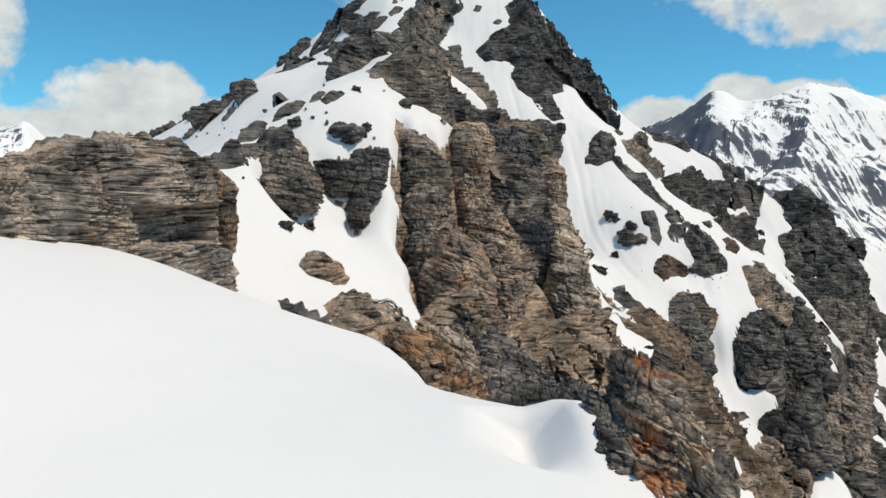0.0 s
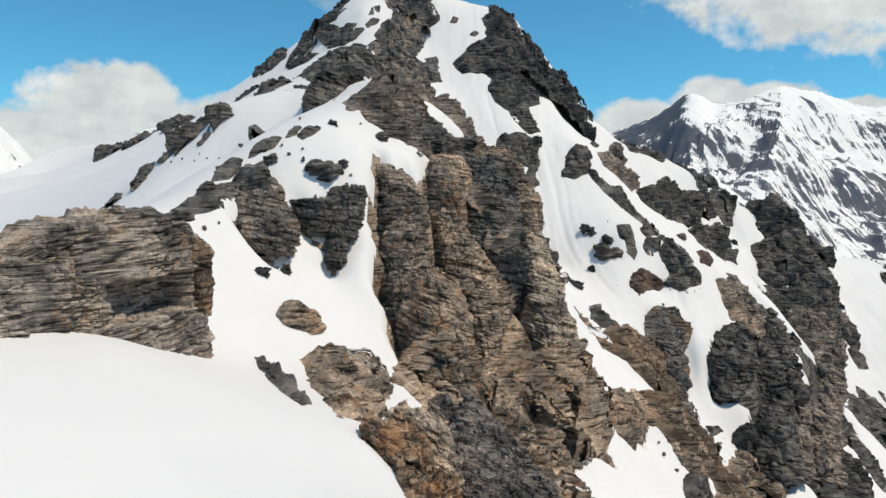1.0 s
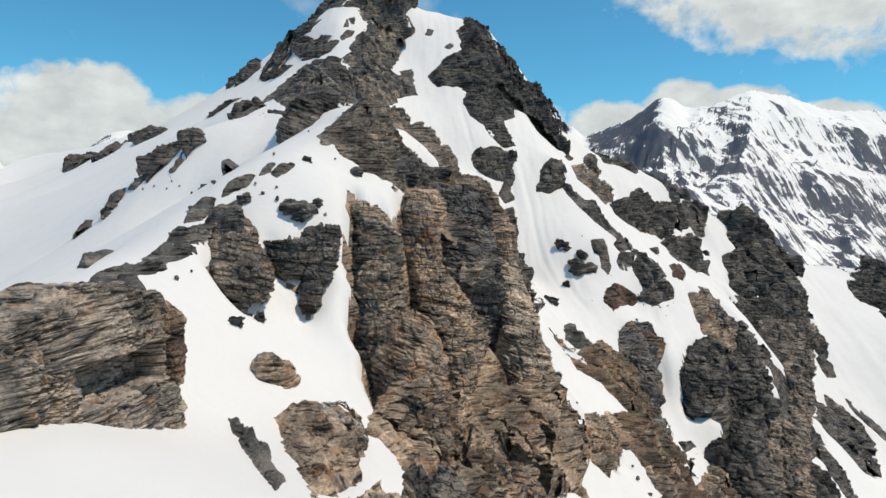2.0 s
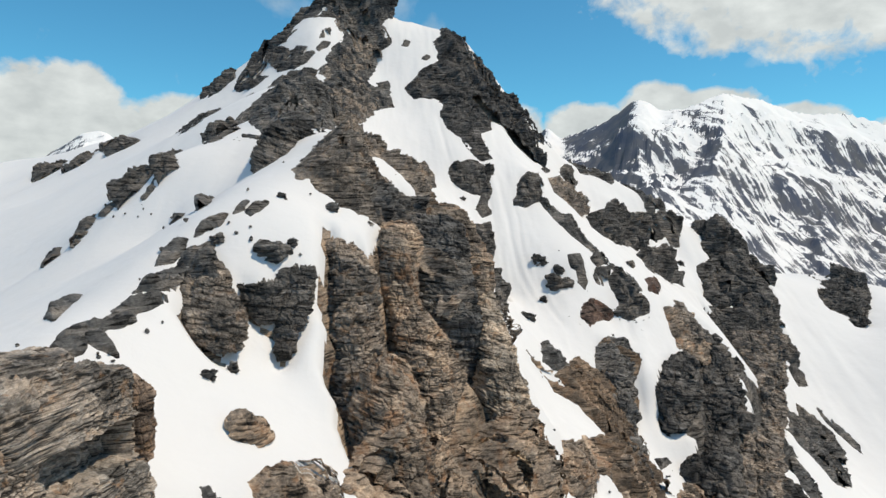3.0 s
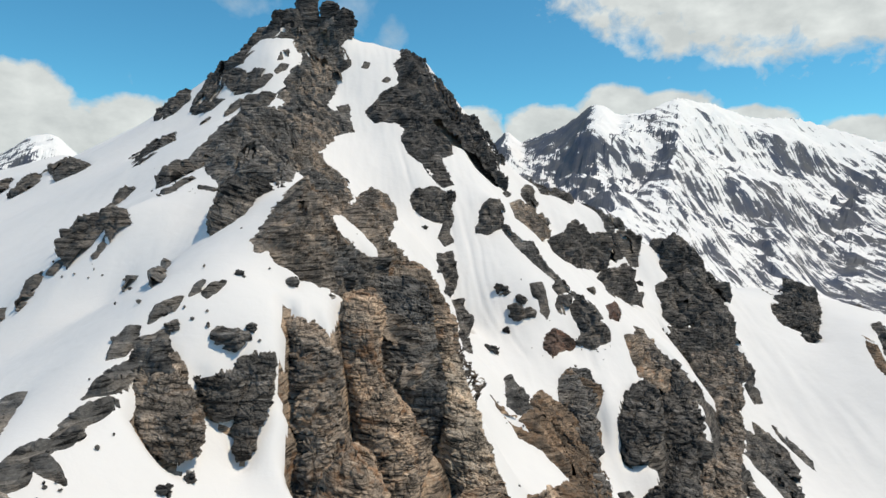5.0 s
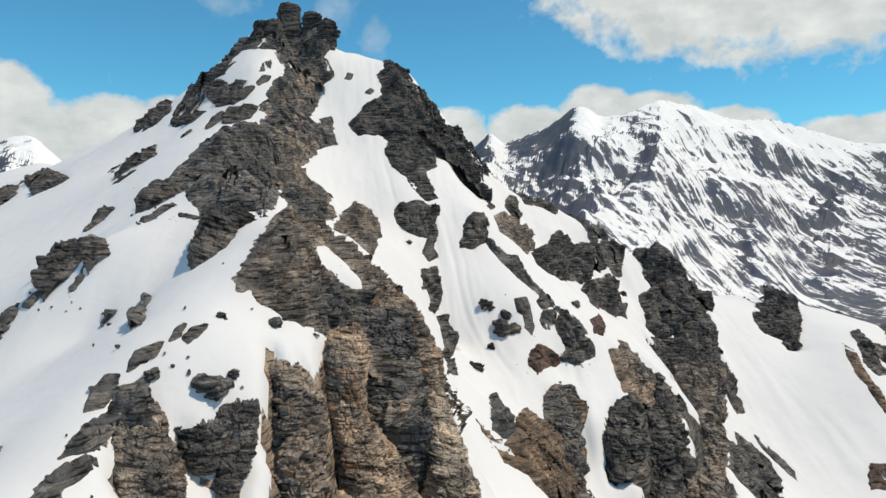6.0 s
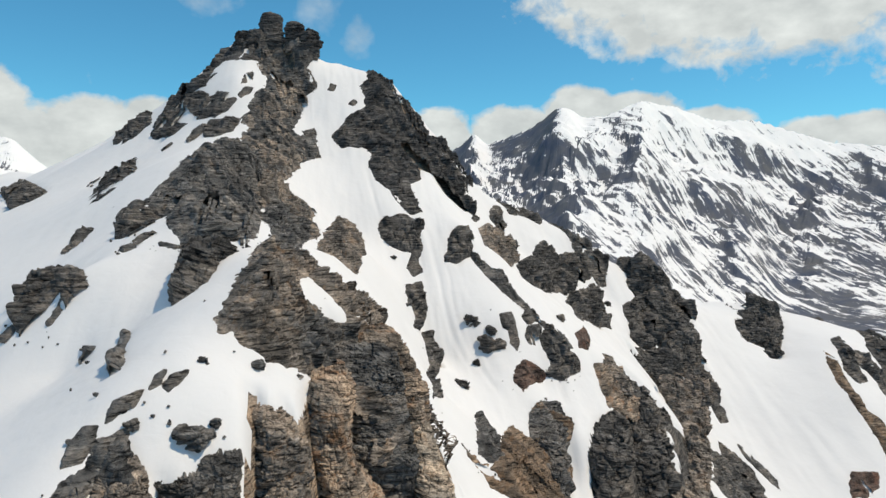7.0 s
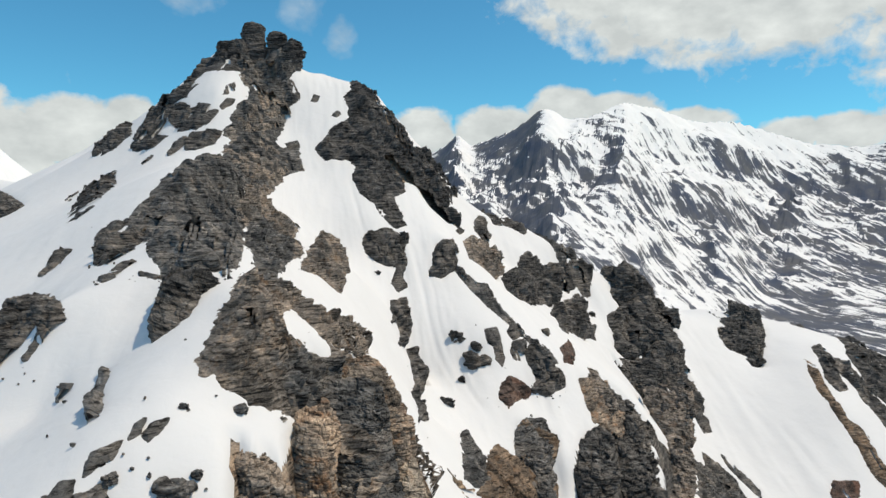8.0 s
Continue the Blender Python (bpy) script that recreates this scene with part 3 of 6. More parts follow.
    if not gaps:
        q = p + lift[:, None] * n
        on = d > 0.8 * edge
        ci, cj = ((q[on, 0] - GX0) / GSTEP + 0.5).astype(int), ((q[on, 1] - GY0) / GSTEP + 0.5).astype(int)
        ok = (ci >= 0) & (cj >= 0) & (ci < COVER.shape[1]) & (cj < COVER.shape[0])
        under = GRID[cj[ok], ci[ok]] - q[on, 2][ok]
        np.maximum.at(COVER, (cj[ok], ci[ok]), np.clip(np.clip(d[on][ok] - 0.8 * edge, 0, 2.5) + np.maximum(under, 0) * 1.2, 0, 4))
    full = keep[:-1, :-1] & keep[:-1, 1:] & keep[1:, :-1] & keep[1:, 1:]
    masses = islands(np.where(full, part, -1))
    if len(masses) == 1:
        return tagged(new(name, mesh_from_grid(name, pts, keep, ROCK[tint], faces=masses[0])), label, "rock", group)
    whole = tagged(new(name), label, "rock", group)
    whole.location = mid
    for faces in masses:
        new("rock_mass", mesh_from_grid("rock_mass", pts - mid, keep, ROCK[tint], faces=faces)).parent = whole
    return whole


def islands(part):
    """The joined areas of equal number in a grid, largest first, without the crumbs."""
    ids = np.arange(1, part.size + 1).reshape(part.shape)
    ids[part < 0] = 0
    same_v, same_h = (part[1:] == part[:-1]) & (part[1:] >= 0), (part[:, 1:] == part[:, :-1]) & (part[:, 1:] >= 0)
    while True:
        old = ids.copy()
        for _ in range(8):
            m = np.where(same_v, np.maximum(ids[1:], ids[:-1]), 0)
            ids[1:], ids[:-1] = np.maximum(ids[1:], m), np.maximum(ids[:-1], m)
            m = np.where(same_h, np.maximum(ids[:, 1:], ids[:, :-1]), 0)
            ids[:, 1:], ids[:, :-1] = np.maximum(ids[:, 1:], m), np.maximum(ids[:, :-1], m)
        # jump along to the highest number reached so far
        flat = np.concatenate([[0], ids.ravel()])
        ids = np.where(ids > 0, np.maximum(ids, flat[ids]), 0)
        if (ids == old).all():
            break
    found, count = np.unique(ids[ids > 0], return_counts=True)
    order = [i for i in np.argsort(-count) if count[i] >= 14] or [int(np.argmax(count))]
    return [ids == found[i] for i in order[:24]]


def block(name, label, tint, mid, size, turn, cell, seed, boxy=4.0, relief=0.5, tilt=(0, 0), group="", parent=None, bedded=1.0, deep_cell=None, fine=1.0):
    """A free-standing crag: a rounded block of bedded rock."""
    half = np.array(size, float) / 2
    verts, quads = [], []
    n = [max(3, int(2 * h / c)) for h, c in zip(half, (cell, deep_cell or cell, cell))]
    index = {}
    lines = [np.linspace(-1, 1, k + 1) for k in n]

    def vert(key):
        if key not in index:
            index[key] = len(verts)
            verts.append([lines[a][key[a]] for a in range(3)])
        return index[key]

    for a in range(3):
        b, c = (a + 1) % 3, (a + 2) % 3
        for end in (0, n[a]):
            for i in range(n[b]):
                for j in range(n[c]):
                    quad = []
                    for di, dj in ((0, 0), (1, 0), (1, 1), (0, 1)):
                        key = [0, 0, 0]
                        key[a], key[b], key[c] = end, i + di, j + dj
                        quad.append(vert(tuple(key)))
                    quads.append(quad if end else quad[::-1])
    q = np.array(verts)
    q = q / ((np.abs(q) ** boxy).sum(1) ** (1 / boxy))[:, None]
    p = q * half
    m = np.array(pose(0, 0, 0, tilt[0], tilt[1], turn).to_3x3())
    p = p @ m.T + np.array(mid)
    out = (np.sign(q) * np.abs(q) ** (boxy - 1)) / half
    out = out / np.linalg.norm(out, axis=1)[:, None] @ m.T
    if tint == "snow":
        p = p + out * relief * fbm(p * 0.9, 4, seed, 0.4)[:, None]
    else:
        p = p + out * crags(p * fine, seed, cell * fine, 0.0, relief, bedded)[:, None] / fine
    me = bpy.data.meshes.new(name)
    me.from_pydata(p.tolist(), [], quads)
    me.materials.append(ROCK[tint])
    if tint == "snow":
        me.polygons.foreach_set("use_smooth", [True] * len(quads))
    ob = new(name, me)
    if parent:
        ob.parent = parent
        return ob
    return tagged(ob, label, "rock", group)


# ---- far country ----
def rounded(az, at, values, width):
    """Values by azimuth, rounded over a width in degrees."""
    out = 0
    for k in np.linspace(-1, 1, 9):
        out = out + np.interp(az + k * width, at, values) / 9
    return out


FAR_AZ = [-180, -60, -40, -34, -31, -29, -28, -26, -23.5, -21.5, -20.3, -18.5, -16.5, -10, 0, 8, 13, 14.8, 16, 19.3, 21.7, 22.6, 23.8, 25.5, 28.6, 31, 34, 36.6, 38, 40, 42, 45.3, 52, 60, 90, 180]
FAR_EL = [4, 5, 5, 4.5, 5.8, 3.5, 2.2, 2.6, 4.2, 5.8, 6.1, 4.2, 2.8, 2.5, 3, 4, 5.7, 7, 5.9, 7.1, 8.9, 8.8, 8, 8.1, 9.2, 8.5, 7.4, 7.3, 6.7, 5.9, 5.2, 4.8, 5.5, 6, 5, 4]


def far_material():
    m, nt, bsdf = material("snow_streaked_hazed_rock")
    at = nt.nodes.new("ShaderNodeAttribute")
    at.attribute_name = "fall_line"
    mp = nt.nodes.new("ShaderNodeMapping")
    mp.inputs["Scale"].default_value = (1.0, 0.13, 1.0)
    nt.links.new(at.outputs["Vector"], mp.inputs[0])
    co = nt.nodes.new("ShaderNodeTexCoord").outputs["Object"]
    streak = noise_node(nt, mp.outputs[0], 0.030, 10, 0.66, 0.4)
    patch = noise_node(nt, co, 0.017, 9, 0.68, 0.6)
    geo = nt.nodes.new("ShaderNodeNewGeometry")
    sep = nt.nodes.new("ShaderNodeSeparateXYZ")
    nt.links.new(geo.outputs["True Normal"], sep.inputs[0])
    level = nt.nodes.new("ShaderNodeSeparateXYZ")
    nt.links.new(co, level.inputs[0])

    def mul_add(a, b, c):
        k = nt.nodes.new("ShaderNodeMath")
        k.operation = "MULTIPLY_ADD"
        for s, v in zip(k.inputs, (a, b, c)):
            if isinstance(v, (int, float)):
                s.default_value = v
            else:
                nt.links.new(v, s)
        return k.outputs[0]

    broad = noise_node(nt, co, 0.0035, 4, 0.6, 1.2)
    bm = nt.nodes.new("ShaderNodeMapping")
    bm.inputs["Scale"].default_value = (0.1, 0.1, 1.0)
    nt.links.new(co, bm.inputs[0])
    bands = noise_node(nt, bm.outputs[0], 0.022, 8, 0.62, 0.3)
    # slopes facing left, away from the sun, get dark rock in place of shade
    total = mul_add(broad, 1.0, mul_add(bands, 0.8, mul_add(streak, 2.0, mul_add(patch, 1.8, mul_add(sep.outputs[0], 0.8, mul_add(sep.outputs[2], 1.3, mul_add(level.outputs[2], 0.0011, FAR_SNOW)))))))
    cover = ramp(nt, total, [(0.44, (0, 0, 0)), (0.56, (1, 1, 1))])
    # rock tinted blue in its base colour for the haze of distance
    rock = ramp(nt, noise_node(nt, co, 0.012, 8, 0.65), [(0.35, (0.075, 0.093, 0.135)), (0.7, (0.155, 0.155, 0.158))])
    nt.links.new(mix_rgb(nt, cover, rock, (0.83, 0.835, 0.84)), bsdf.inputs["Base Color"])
    bsdf.inputs["Roughness"].default_value = 0.9
    bsdf.inputs["Specular IOR Level"].default_value = 0.1
    return m


FAR_SNOW = -3.57


def build_far():
    az = np.concatenate([np.arange(-180, -45, 3.0), np.arange(-45, 60, 0.16), np.arange(60, 180.1, 3.0)])
    r = np.concatenate([np.linspace(120, 600, 25), np.geomspace(620, 4700, 200)])
    ga, gr = np.meshgrid(az, r)
    x, y = gr * np.sin(np.radians(ga)), gr * np.cos(np.radians(ga))
    wave = ga + 1.6 * fbm(np.column_stack([ga.ravel() * 0.3, gr.ravel() * 0.003, 0 * ga.ravel()]), 3, 71).reshape(ga.shape)
    top_r = rounded(wave, [-180, -40, 10, 23, 30, 40, 50, 70, 180], [3000, 3300, 3000, 2300, 2900, 3700, 4000, 3600, 3000], 4)
    foot_r = rounded(wave, [-180, -40, 10, 23, 32, 40, 50, 70, 180], [700, 900, 700, 750, 1000, 1700, 2100, 1600, 800], 4)
    floor = np.interp(gr, [0, 500, 1000, 5000], [-190, -170, -120, -60])
    peak = 125 + top_r * np.tan(np.radians(rounded(ga + 0.3 * (wave - ga), FAR_AZ, FAR_EL, 0.35)))
    rise = np.clip((gr - foot_r) / (top_r - foot_r), 0, None)
    hollow = rounded(wave, [-180, 30, 37, 43, 50, 70, 180], [1.15, 1.15, 1.5, 2.1, 1.9, 1.2, 1.15], 2)
    shape = np.where(rise < 1, rise ** hollow, 1 - (rise - 1) * 1.2)
    # cliff bands below the crest, with benches under them
    p = np.column_stack([x.ravel(), y.ravel(), 0 * x.ravel()])
    uneven = fbm(p * 0.0022, 4, 72).reshape(x.shape)
    for at, wide, high, a0, a1 in ((0.80, 0.05, 0.13, 29, 60), (0.55, 0.04, 0.06, 27, 44), (0.70, 0.05, 0.09, 19, 29)):
        step = np.clip((rise + 0.10 * uneven - at) / wide, -1, 1)
        within = np.clip((wave - a0) / 3, 0, 1) * np.clip((a1 - wave) / 3, 0, 1)
        shape = shape + within * high * (np.clip((step + 1) / 2, 0, 1) - np.clip((rise - at + 0.22) / 0.22, 0, 1)) * (rise < at + 0.2)
    warp = 180 * np.column_stack([fbm(p * 0.002, 2, 61), fbm(p * 0.002, 2, 62), 0 * p[:, 0]])
    ridged = 1 - np.abs(fbm((p + warp) * 0.0028, 6, 63, 0.55)) * 2.2
    fine = fbm(p * 0.02, 4, 64)
    spur = (1 - np.abs(fbm(np.column_stack([ga.ravel() * 0.16 + fine * 0.3, gr.ravel() * 0.0006, 0 * p[:, 0]]), 4, 65)) * 2).reshape(x.shape)
    body = np.clip(rise, 0, 1) * np.clip((1.02 - rise) * 3.2, 0.06, 1)
    jag = 5 * fbm(p * 0.012, 4, 66).reshape(x.shape)
    z = jag + floor + (peak - floor) * shape + (body * (75 * (ridged.reshape(x.shape) - 0.6) + 92 * (spur - 0.6)) + (4 + 10 * body) * fine.reshape(x.shape) + 12 * body * fbm(p * 0.0075, 3, 67).reshape(x.shape))
    near = np.clip((700 - gr) / 400, 0, 1)
    z = z - near * 60
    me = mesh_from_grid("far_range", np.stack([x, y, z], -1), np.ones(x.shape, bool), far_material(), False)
    fall = np.stack([ga * 40 + gr * 1.25, gr, 0 * ga], -1).reshape(-1, 3).astype(np.float32)
    a = me.attributes.new("fall_line", "FLOAT_VECTOR", "POINT")
    a.data.foreach_set("vector", fall.ravel())
    tagged(new("backdrop", me), "far snow-streaked range and valley floor", "mountains", kind="structure")


build_far()

# ---- rocks ----


block("crag", "low layered schist hump behind the near crag", "slab", (-19.8, 39.8, 100.4), (6, 4, 4.5), 60, 0.16, 9, 3.5, 0.12)
tower = tagged(new("summit_tower"), "blocky dark rock towers on the summit", "rock")
block("rock_mass", "", "black", (-7.6, 250, 188.5), (8.4, 8, 17), 10, 0.4, 11, 4, 0.15, parent=tower)
block("rock_mass", "", "black", (0.4, 249, 186.5), (7.5, 7, 15), -10, 0.4, 13, 4, 0.15, parent=tower)
block("rock_mass", "", "black", (5.04, 247.21, 184.72), (7.5, 7, 14), 20, 0.4, 15, 3.2, 0.3, (0, 14), parent=tower)
block("rock_mass", "", "black", (-14.80, 246.77, 184.88), (10, 7, 11), 20, 0.4, 16, 3.2, 0.3, (0, -14), parent=tower)
buttress = tagged(new("buttress"), "steep square grey rock buttress shading the snow", "rock")
block("rock_mass", "", "grey", (-10.6, 101.5, 121.0), (5.5, 6, 8.4), 10, 0.17, 63, 3.6, 0.15, parent=buttress)
def bare(outline, most, holes=()):
    """Rock without snow within an outline in plan: the slope lies back there."""
    o = np.array(outline, float)
    gx, gy = np.meshgrid(np.arange(COVER.shape[1]) * GSTEP + GX0, np.arange(COVER.shape[0]) * GSTEP + GY0)
    near = (gx > o[:, 0].min()) & (gx < o[:, 0].max()) & (gy > o[:, 1].min()) & (gy < o[:, 1].max())
    d = inner_distance(gx[near], gy[near], o[:, 0], o[:, 1])
    for hole in holes:
        h = np.array(hole, float)
        d = np.minimum(d, -inner_distance(gx[near], gy[near], h[:, 0], h[:, 1]))
    COVER[near] = np.maximum(COVER[near], np.clip(d * 1.5, 0, most))


def rib(name, label, tint, stations, cell, seed, tilt=0.0, jut=0.28, bulge=1.35, fine=1.0, sink=4.0, parent=None, knob=0.0, square=0.85, stand=None, notch=None):
    """A standing cliff rib, rounded in plan: stations of height, left side, right side and foremost y. tilt: lean of the beds; stand: place of the rib's own plan in the world; notch: a hollow (left, right, low, high, depth)."""
    st = np.array(stations, float)
    st = np.vstack([st, st[-1] + np.array([-sink, 0, 0, -0.15 * sink])])
    run = np.concatenate([[0], np.cumsum(np.hypot(np.diff(st[:, 0]), np.diff(st[:, 3])))])
    n = int(run[-1] / cell) + 2
    t = np.linspace(0, run[-1], n)
    soft = [sum(np.interp(np.clip(t + k, 0, run[-1]), run, st[:, c]) for k in np.linspace(-0.8 / fine, 0.8 / fine, 7)) / 7 for c in range(4)]
    z, left, right, front = soft
    wide, mid = (right - left) / 2 + 0.12 / fine, (right + left) / 2
    top = np.sqrt(np.clip(1 - (1 - np.clip(t / (0.9 * min(wide.mean(), 2.5 / fine)), 0, 1)) ** 2, 0.02, 1))
    if sink < 1:
        top = top * np.sqrt(np.clip(1 - (1 - np.clip((run[-1] - t) / (0.8 * min(wide.mean(), 2.5 / fine)), 0, 1)) ** 2, 0.02, 1))
    deep = bulge * (1.05 * wide + 0.9 / fine)
    m = int(2.4 * (wide.mean() + deep.mean()) / cell) + 4
    turn = np.radians(np.linspace(-112, 112, m))
    sx = np.sign(np.sin(turn)) * np.abs(np.sin(turn)) ** square
    cy = np.sign(np.cos(turn)) * np.abs(np.cos(turn)) ** square
    x = mid[:, None] + (wide * (0.35 + 0.65 * top))[:, None] * sx
    y = front[:, None] + (deep * (1 - top))[:, None] + deep[:, None] * (1 - cy)
    pts = np.stack([x, y, np.repeat(z[:, None], m, 1)], -1)
    # outline and flutes before the fine relief
    flat = pts.reshape(-1, 3)
    along, across = np.gradient(pts, axis=0), np.gradient(pts, axis=1)
    out = np.cross(along, across)
    out /= np.linalg.norm(out, axis=2)[..., None] + 1e-9
    spin = np.array(pose(0, 0, 0, 0, tilt, 0).to_3x3())
    local = flat @ spin
    # upright joints shift the beds against each other
    wander = flat + 0.5 * np.column_stack([fbm(flat * 0.7, 3, seed + 1), fbm(flat * 0.7, 3, seed + 2), fbm(flat * 0.4, 2, seed + 3)]) / fine
    _, gap, lot = cells(wander * fine / np.array([1.7, 1.7, 3.4]), seed + 7)
    _, gap2, lot2 = cells(wander * fine / np.array([0.8, 0.8, 1.1]), seed + 8)
    local = local + np.array([0, 0, 1.0]) * (1.1 * (lot - 0.5) + 0.5 * (lot2 - 0.5))[:, None] / fine
    strong = np.clip(0.9 + 1.2 * fbm(flat * 0.3 * fine, 3, seed + 4), 0.3, 1.6)
    rough = crags(local * fine, seed, cell * fine, knob, jut * (1 + knob), 1.25) / fine * strong
    rough = rough + (0.55 * jut * (lot - 0.5) + 0.5 * jut * (lot2 - 0.5) - 0.5 * jut * np.exp(-(gap / 0.07) ** 2) - 0.25 * jut * np.exp(-(gap2 / 0.1) ** 2)) / fine
    flutes = 0.8 * jut * (1 - 2.4 * np.abs(fbm(flat * fine * np.array([0.42, 0.42, 0.13]), 3, seed + 5, 0.45))) / fine
    relief = (rough + flutes).reshape(x.shape)
    relief = relief - np.percentile(relief, 55)
    if notch:
        soft_in = lambda v, a, b: np.clip((v - a) / 0.25, 0, 1) * np.clip((b - v) / 0.25, 0, 1)
        wavy = 0.25 * fbm(flat * 1.1, 3, seed + 6).reshape(x.shape)
        relief = relief - notch[4] * soft_in(pts[..., 0] + wavy, notch[0], notch[1]) * soft_in(pts[..., 2] + wavy, notch[2], notch[3])
    pts = pts + out * relief[..., None]
    stand = stand or pose(0, 0, 0)
    # the slope lies back behind the rib
    face = pts[int(1.6 / fine / cell):, np.abs(turn) < (0.0 if parent else 0.95)].reshape(-1, 3)
    ci, cj = ((face[:, 0] - GX0) / GSTEP + 0.5).astype(int), ((face[:, 1] - GY0) / GSTEP + 0.5).astype(int)
    np.maximum.at(COVER, (cj, ci), np.clip(GRID[cj, ci] - face[:, 2] + 1.0, 0, 9 if fine > 0.6 else 3.5))
    inner = (pts.reshape(-1, 3) @ spin).reshape(pts.shape)
    whole = np.ones(x.shape, bool)
    place = stand @ pose(0, 0, 0, 0, tilt, 0)
    thing = parent or tagged(new(name), label, "rock")
    if not parent:
        thing.matrix_world = place
    # the rib comes apart along joints across it
    count = max(2, int(run[-1] * fine / 5))
    height = t[:, None] / run[-1] * count + 0.7 * (lot.reshape(x.shape) - 0.5)
    band = np.clip(np.floor(height), 0, count - 1).astype(int)[:-1, :-1]
    for k in range(count):
        if (band == k).any():
            ob = new("rock_mass", mesh_from_grid("rock_mass", inner, whole, ROCK[tint], faces=band == k))
            if parent:
                ob.matrix_world = place
            ob.parent = thing
    return thing


crag = tagged(new("crag"), "layered brown-grey schist crag standing out of the near snow", "rock")
crag_side = pose(-13.1, 30.2, 0, 0, 0, 74.3)
rib("rock_mass", "", "slab", [(103.4, -0.6, 2.0, 0.9), (102.9, -2.4, 4.6, 0.55), (102.4, -4.3, 6.2, 0.4), (101.9, -6.2, 6.6, 0.3), (101.3, -8.6, 6.75, 0.2), (100.2, -9.2, 6.75, 0.1), (98.0, -9.4, 6.7, 0.0), (96.0, -9.4, 6.6, -0.15), (94.2, -9.4, 6.4, -0.3)],
    0.06, 640, -3, 0.4, 0.25, 2.4, 0.3, crag, 0.0, 0.4, crag_side, (-0.6, 5.3, 98.2, 100.3, 1.5))
rib("rock_mass", "", "orange", [(102.2, 5.7, 6.7, 0.25), (101.2, 5.5, 6.9, 0.0), (99.5, 5.5, 6.9, -0.05), (97.6, 5.6, 6.8, 0.0)], 0.06, 641, -3, 0.3, 1.0, 2.4, 0.3, crag, 0.0, 0.5, crag_side)
rib("rock_mass", "", "slab", [(98.3, -0.4, 4.2, -0.25), (97.6, -1.2, 5.6, -0.45), (96.4, -1.4, 6.0, -0.55), (94.6, -1.4, 6.2, -0.7)], 0.06, 642, -6, 0.4, 0.3, 2.4, 0.3, crag, 0.0, 0.45, crag_side)
rib("rock_mass", "", "slab", [(101.6, -7.6, -2.6, 0.0), (100.2, -8.4, -1.6, -0.2), (98.6, -8.8, -1.0, -0.3), (95.5, -9.0, -0.6, -0.5)], 0.06, 643, 2, 0.45, 0.25, 2.2, 0.3, crag, 0.0, 0.45, crag_side)
near = tagged(new("outcrop"), "grey-brown broken rock with orange lichen at the crest edge", "rock")
rib("rock_mass", "", "lichen", [(97.3, 3.26, 3.85, 11.9), (96.83, 3.0, 4.0, 11.7), (96.31, 2.9, 4.05, 11.4), (95.82, 2.8, 4.1, 11.1), (95.36, 2.8, 4.2, 10.8), (94.8, 2.75, 4.3, 10.4)], 0.03, 601, 25, 0.45, 1.0, 4.0, 1.5, near)
rib("rock_mass", "", "near_tan", [(96.95, 3.78, 4.12, 11.9), (96.4, 3.75, 4.25, 11.5), (95.9, 3.75, 4.42, 11.1), (95.4, 3.8, 4.58, 10.75), (94.8, 3.8, 4.75, 10.4)], 0.03, 602, 40, 0.4, 1.0, 4.0, 1.5, near)
rib("rock_mass", "", "near_grey", [(96.45, 2.65, 3.15, 11.85), (96.0, 2.48, 3.2, 11.4), (95.5, 2.45, 3.25, 11.0), (94.9, 2.45, 3.3, 10.6)], 0.03, 603, 10, 0.5, 1.0, 4.0, 1.5, near)
rubble = tagged(new("outcrop"), "dark rubbly rock behind the snow lip", "rock")
rib("rock_mass", "", "near_grey", [(96.0, 1.7, 3.0, 15.3), (95.8, 1.15, 3.5, 15.0), (95.46, 0.9, 3.8, 14.7), (94.9, 0.85, 3.9, 14.3)], 0.04, 604, 5, 0.5, 0.6, 3.5, 2.0, rubble)
rib("rock_mass", "", "near_grey", [(96.0, 2.75, 3.5, 13.6), (95.7, 2.7, 3.8, 13.3), (95.2, 2.7, 4.1, 12.9), (94.3, 2.7, 4.4, 12.5)], 0.04, 605, 15, 0.5, 0.7, 3.5, 2.0, rubble)
bare([(-0.9, 20.6), (0.1, 16.5), (1.0, 15.7), (3, 15.6), (5, 18), (5, 30), (-0.6, 30), (-2.3, 24.6)], 1.6)
ledge = tagged(new("outcrop"), "rust-brown slabby ledges at the snow edge", "rock")
rib("rock_mass", "", "near_rust", [(95.85, -2.37, -0.77, 23.6), (95.43, -2.18, -0.07, 23.0), (94.97, -1.79, 0.12, 22.4), (94.6, -1.2, 0.4, 22)], 0.06, 611, 12, 0.28, 0.8, 2.6, 1.5, ledge)
rib("rock_mass", "", "near_tan", [(95.33, -1.25, 0.85, 26), (94.67, -1.54, 1.08, 25.2), (93.9, -0.97, 1.21, 24.4), (93.08, -0.44, 1.37, 23.6)], 0.06, 612, 25, 0.28, 0.8, 2.6, 1.5, ledge)
rib("rock_mass", "", "near_rust", [(95.07, -1.01, 0.09, 20.8), (94.8, -0.81, 0.91, 19.8), (94.5, -0.11, 1.18, 18.8), (94.35, 0.22, 1.35, 18)], 0.05, 613, -8, 0.28, 0.8, 2.8, 1.5, ledge)
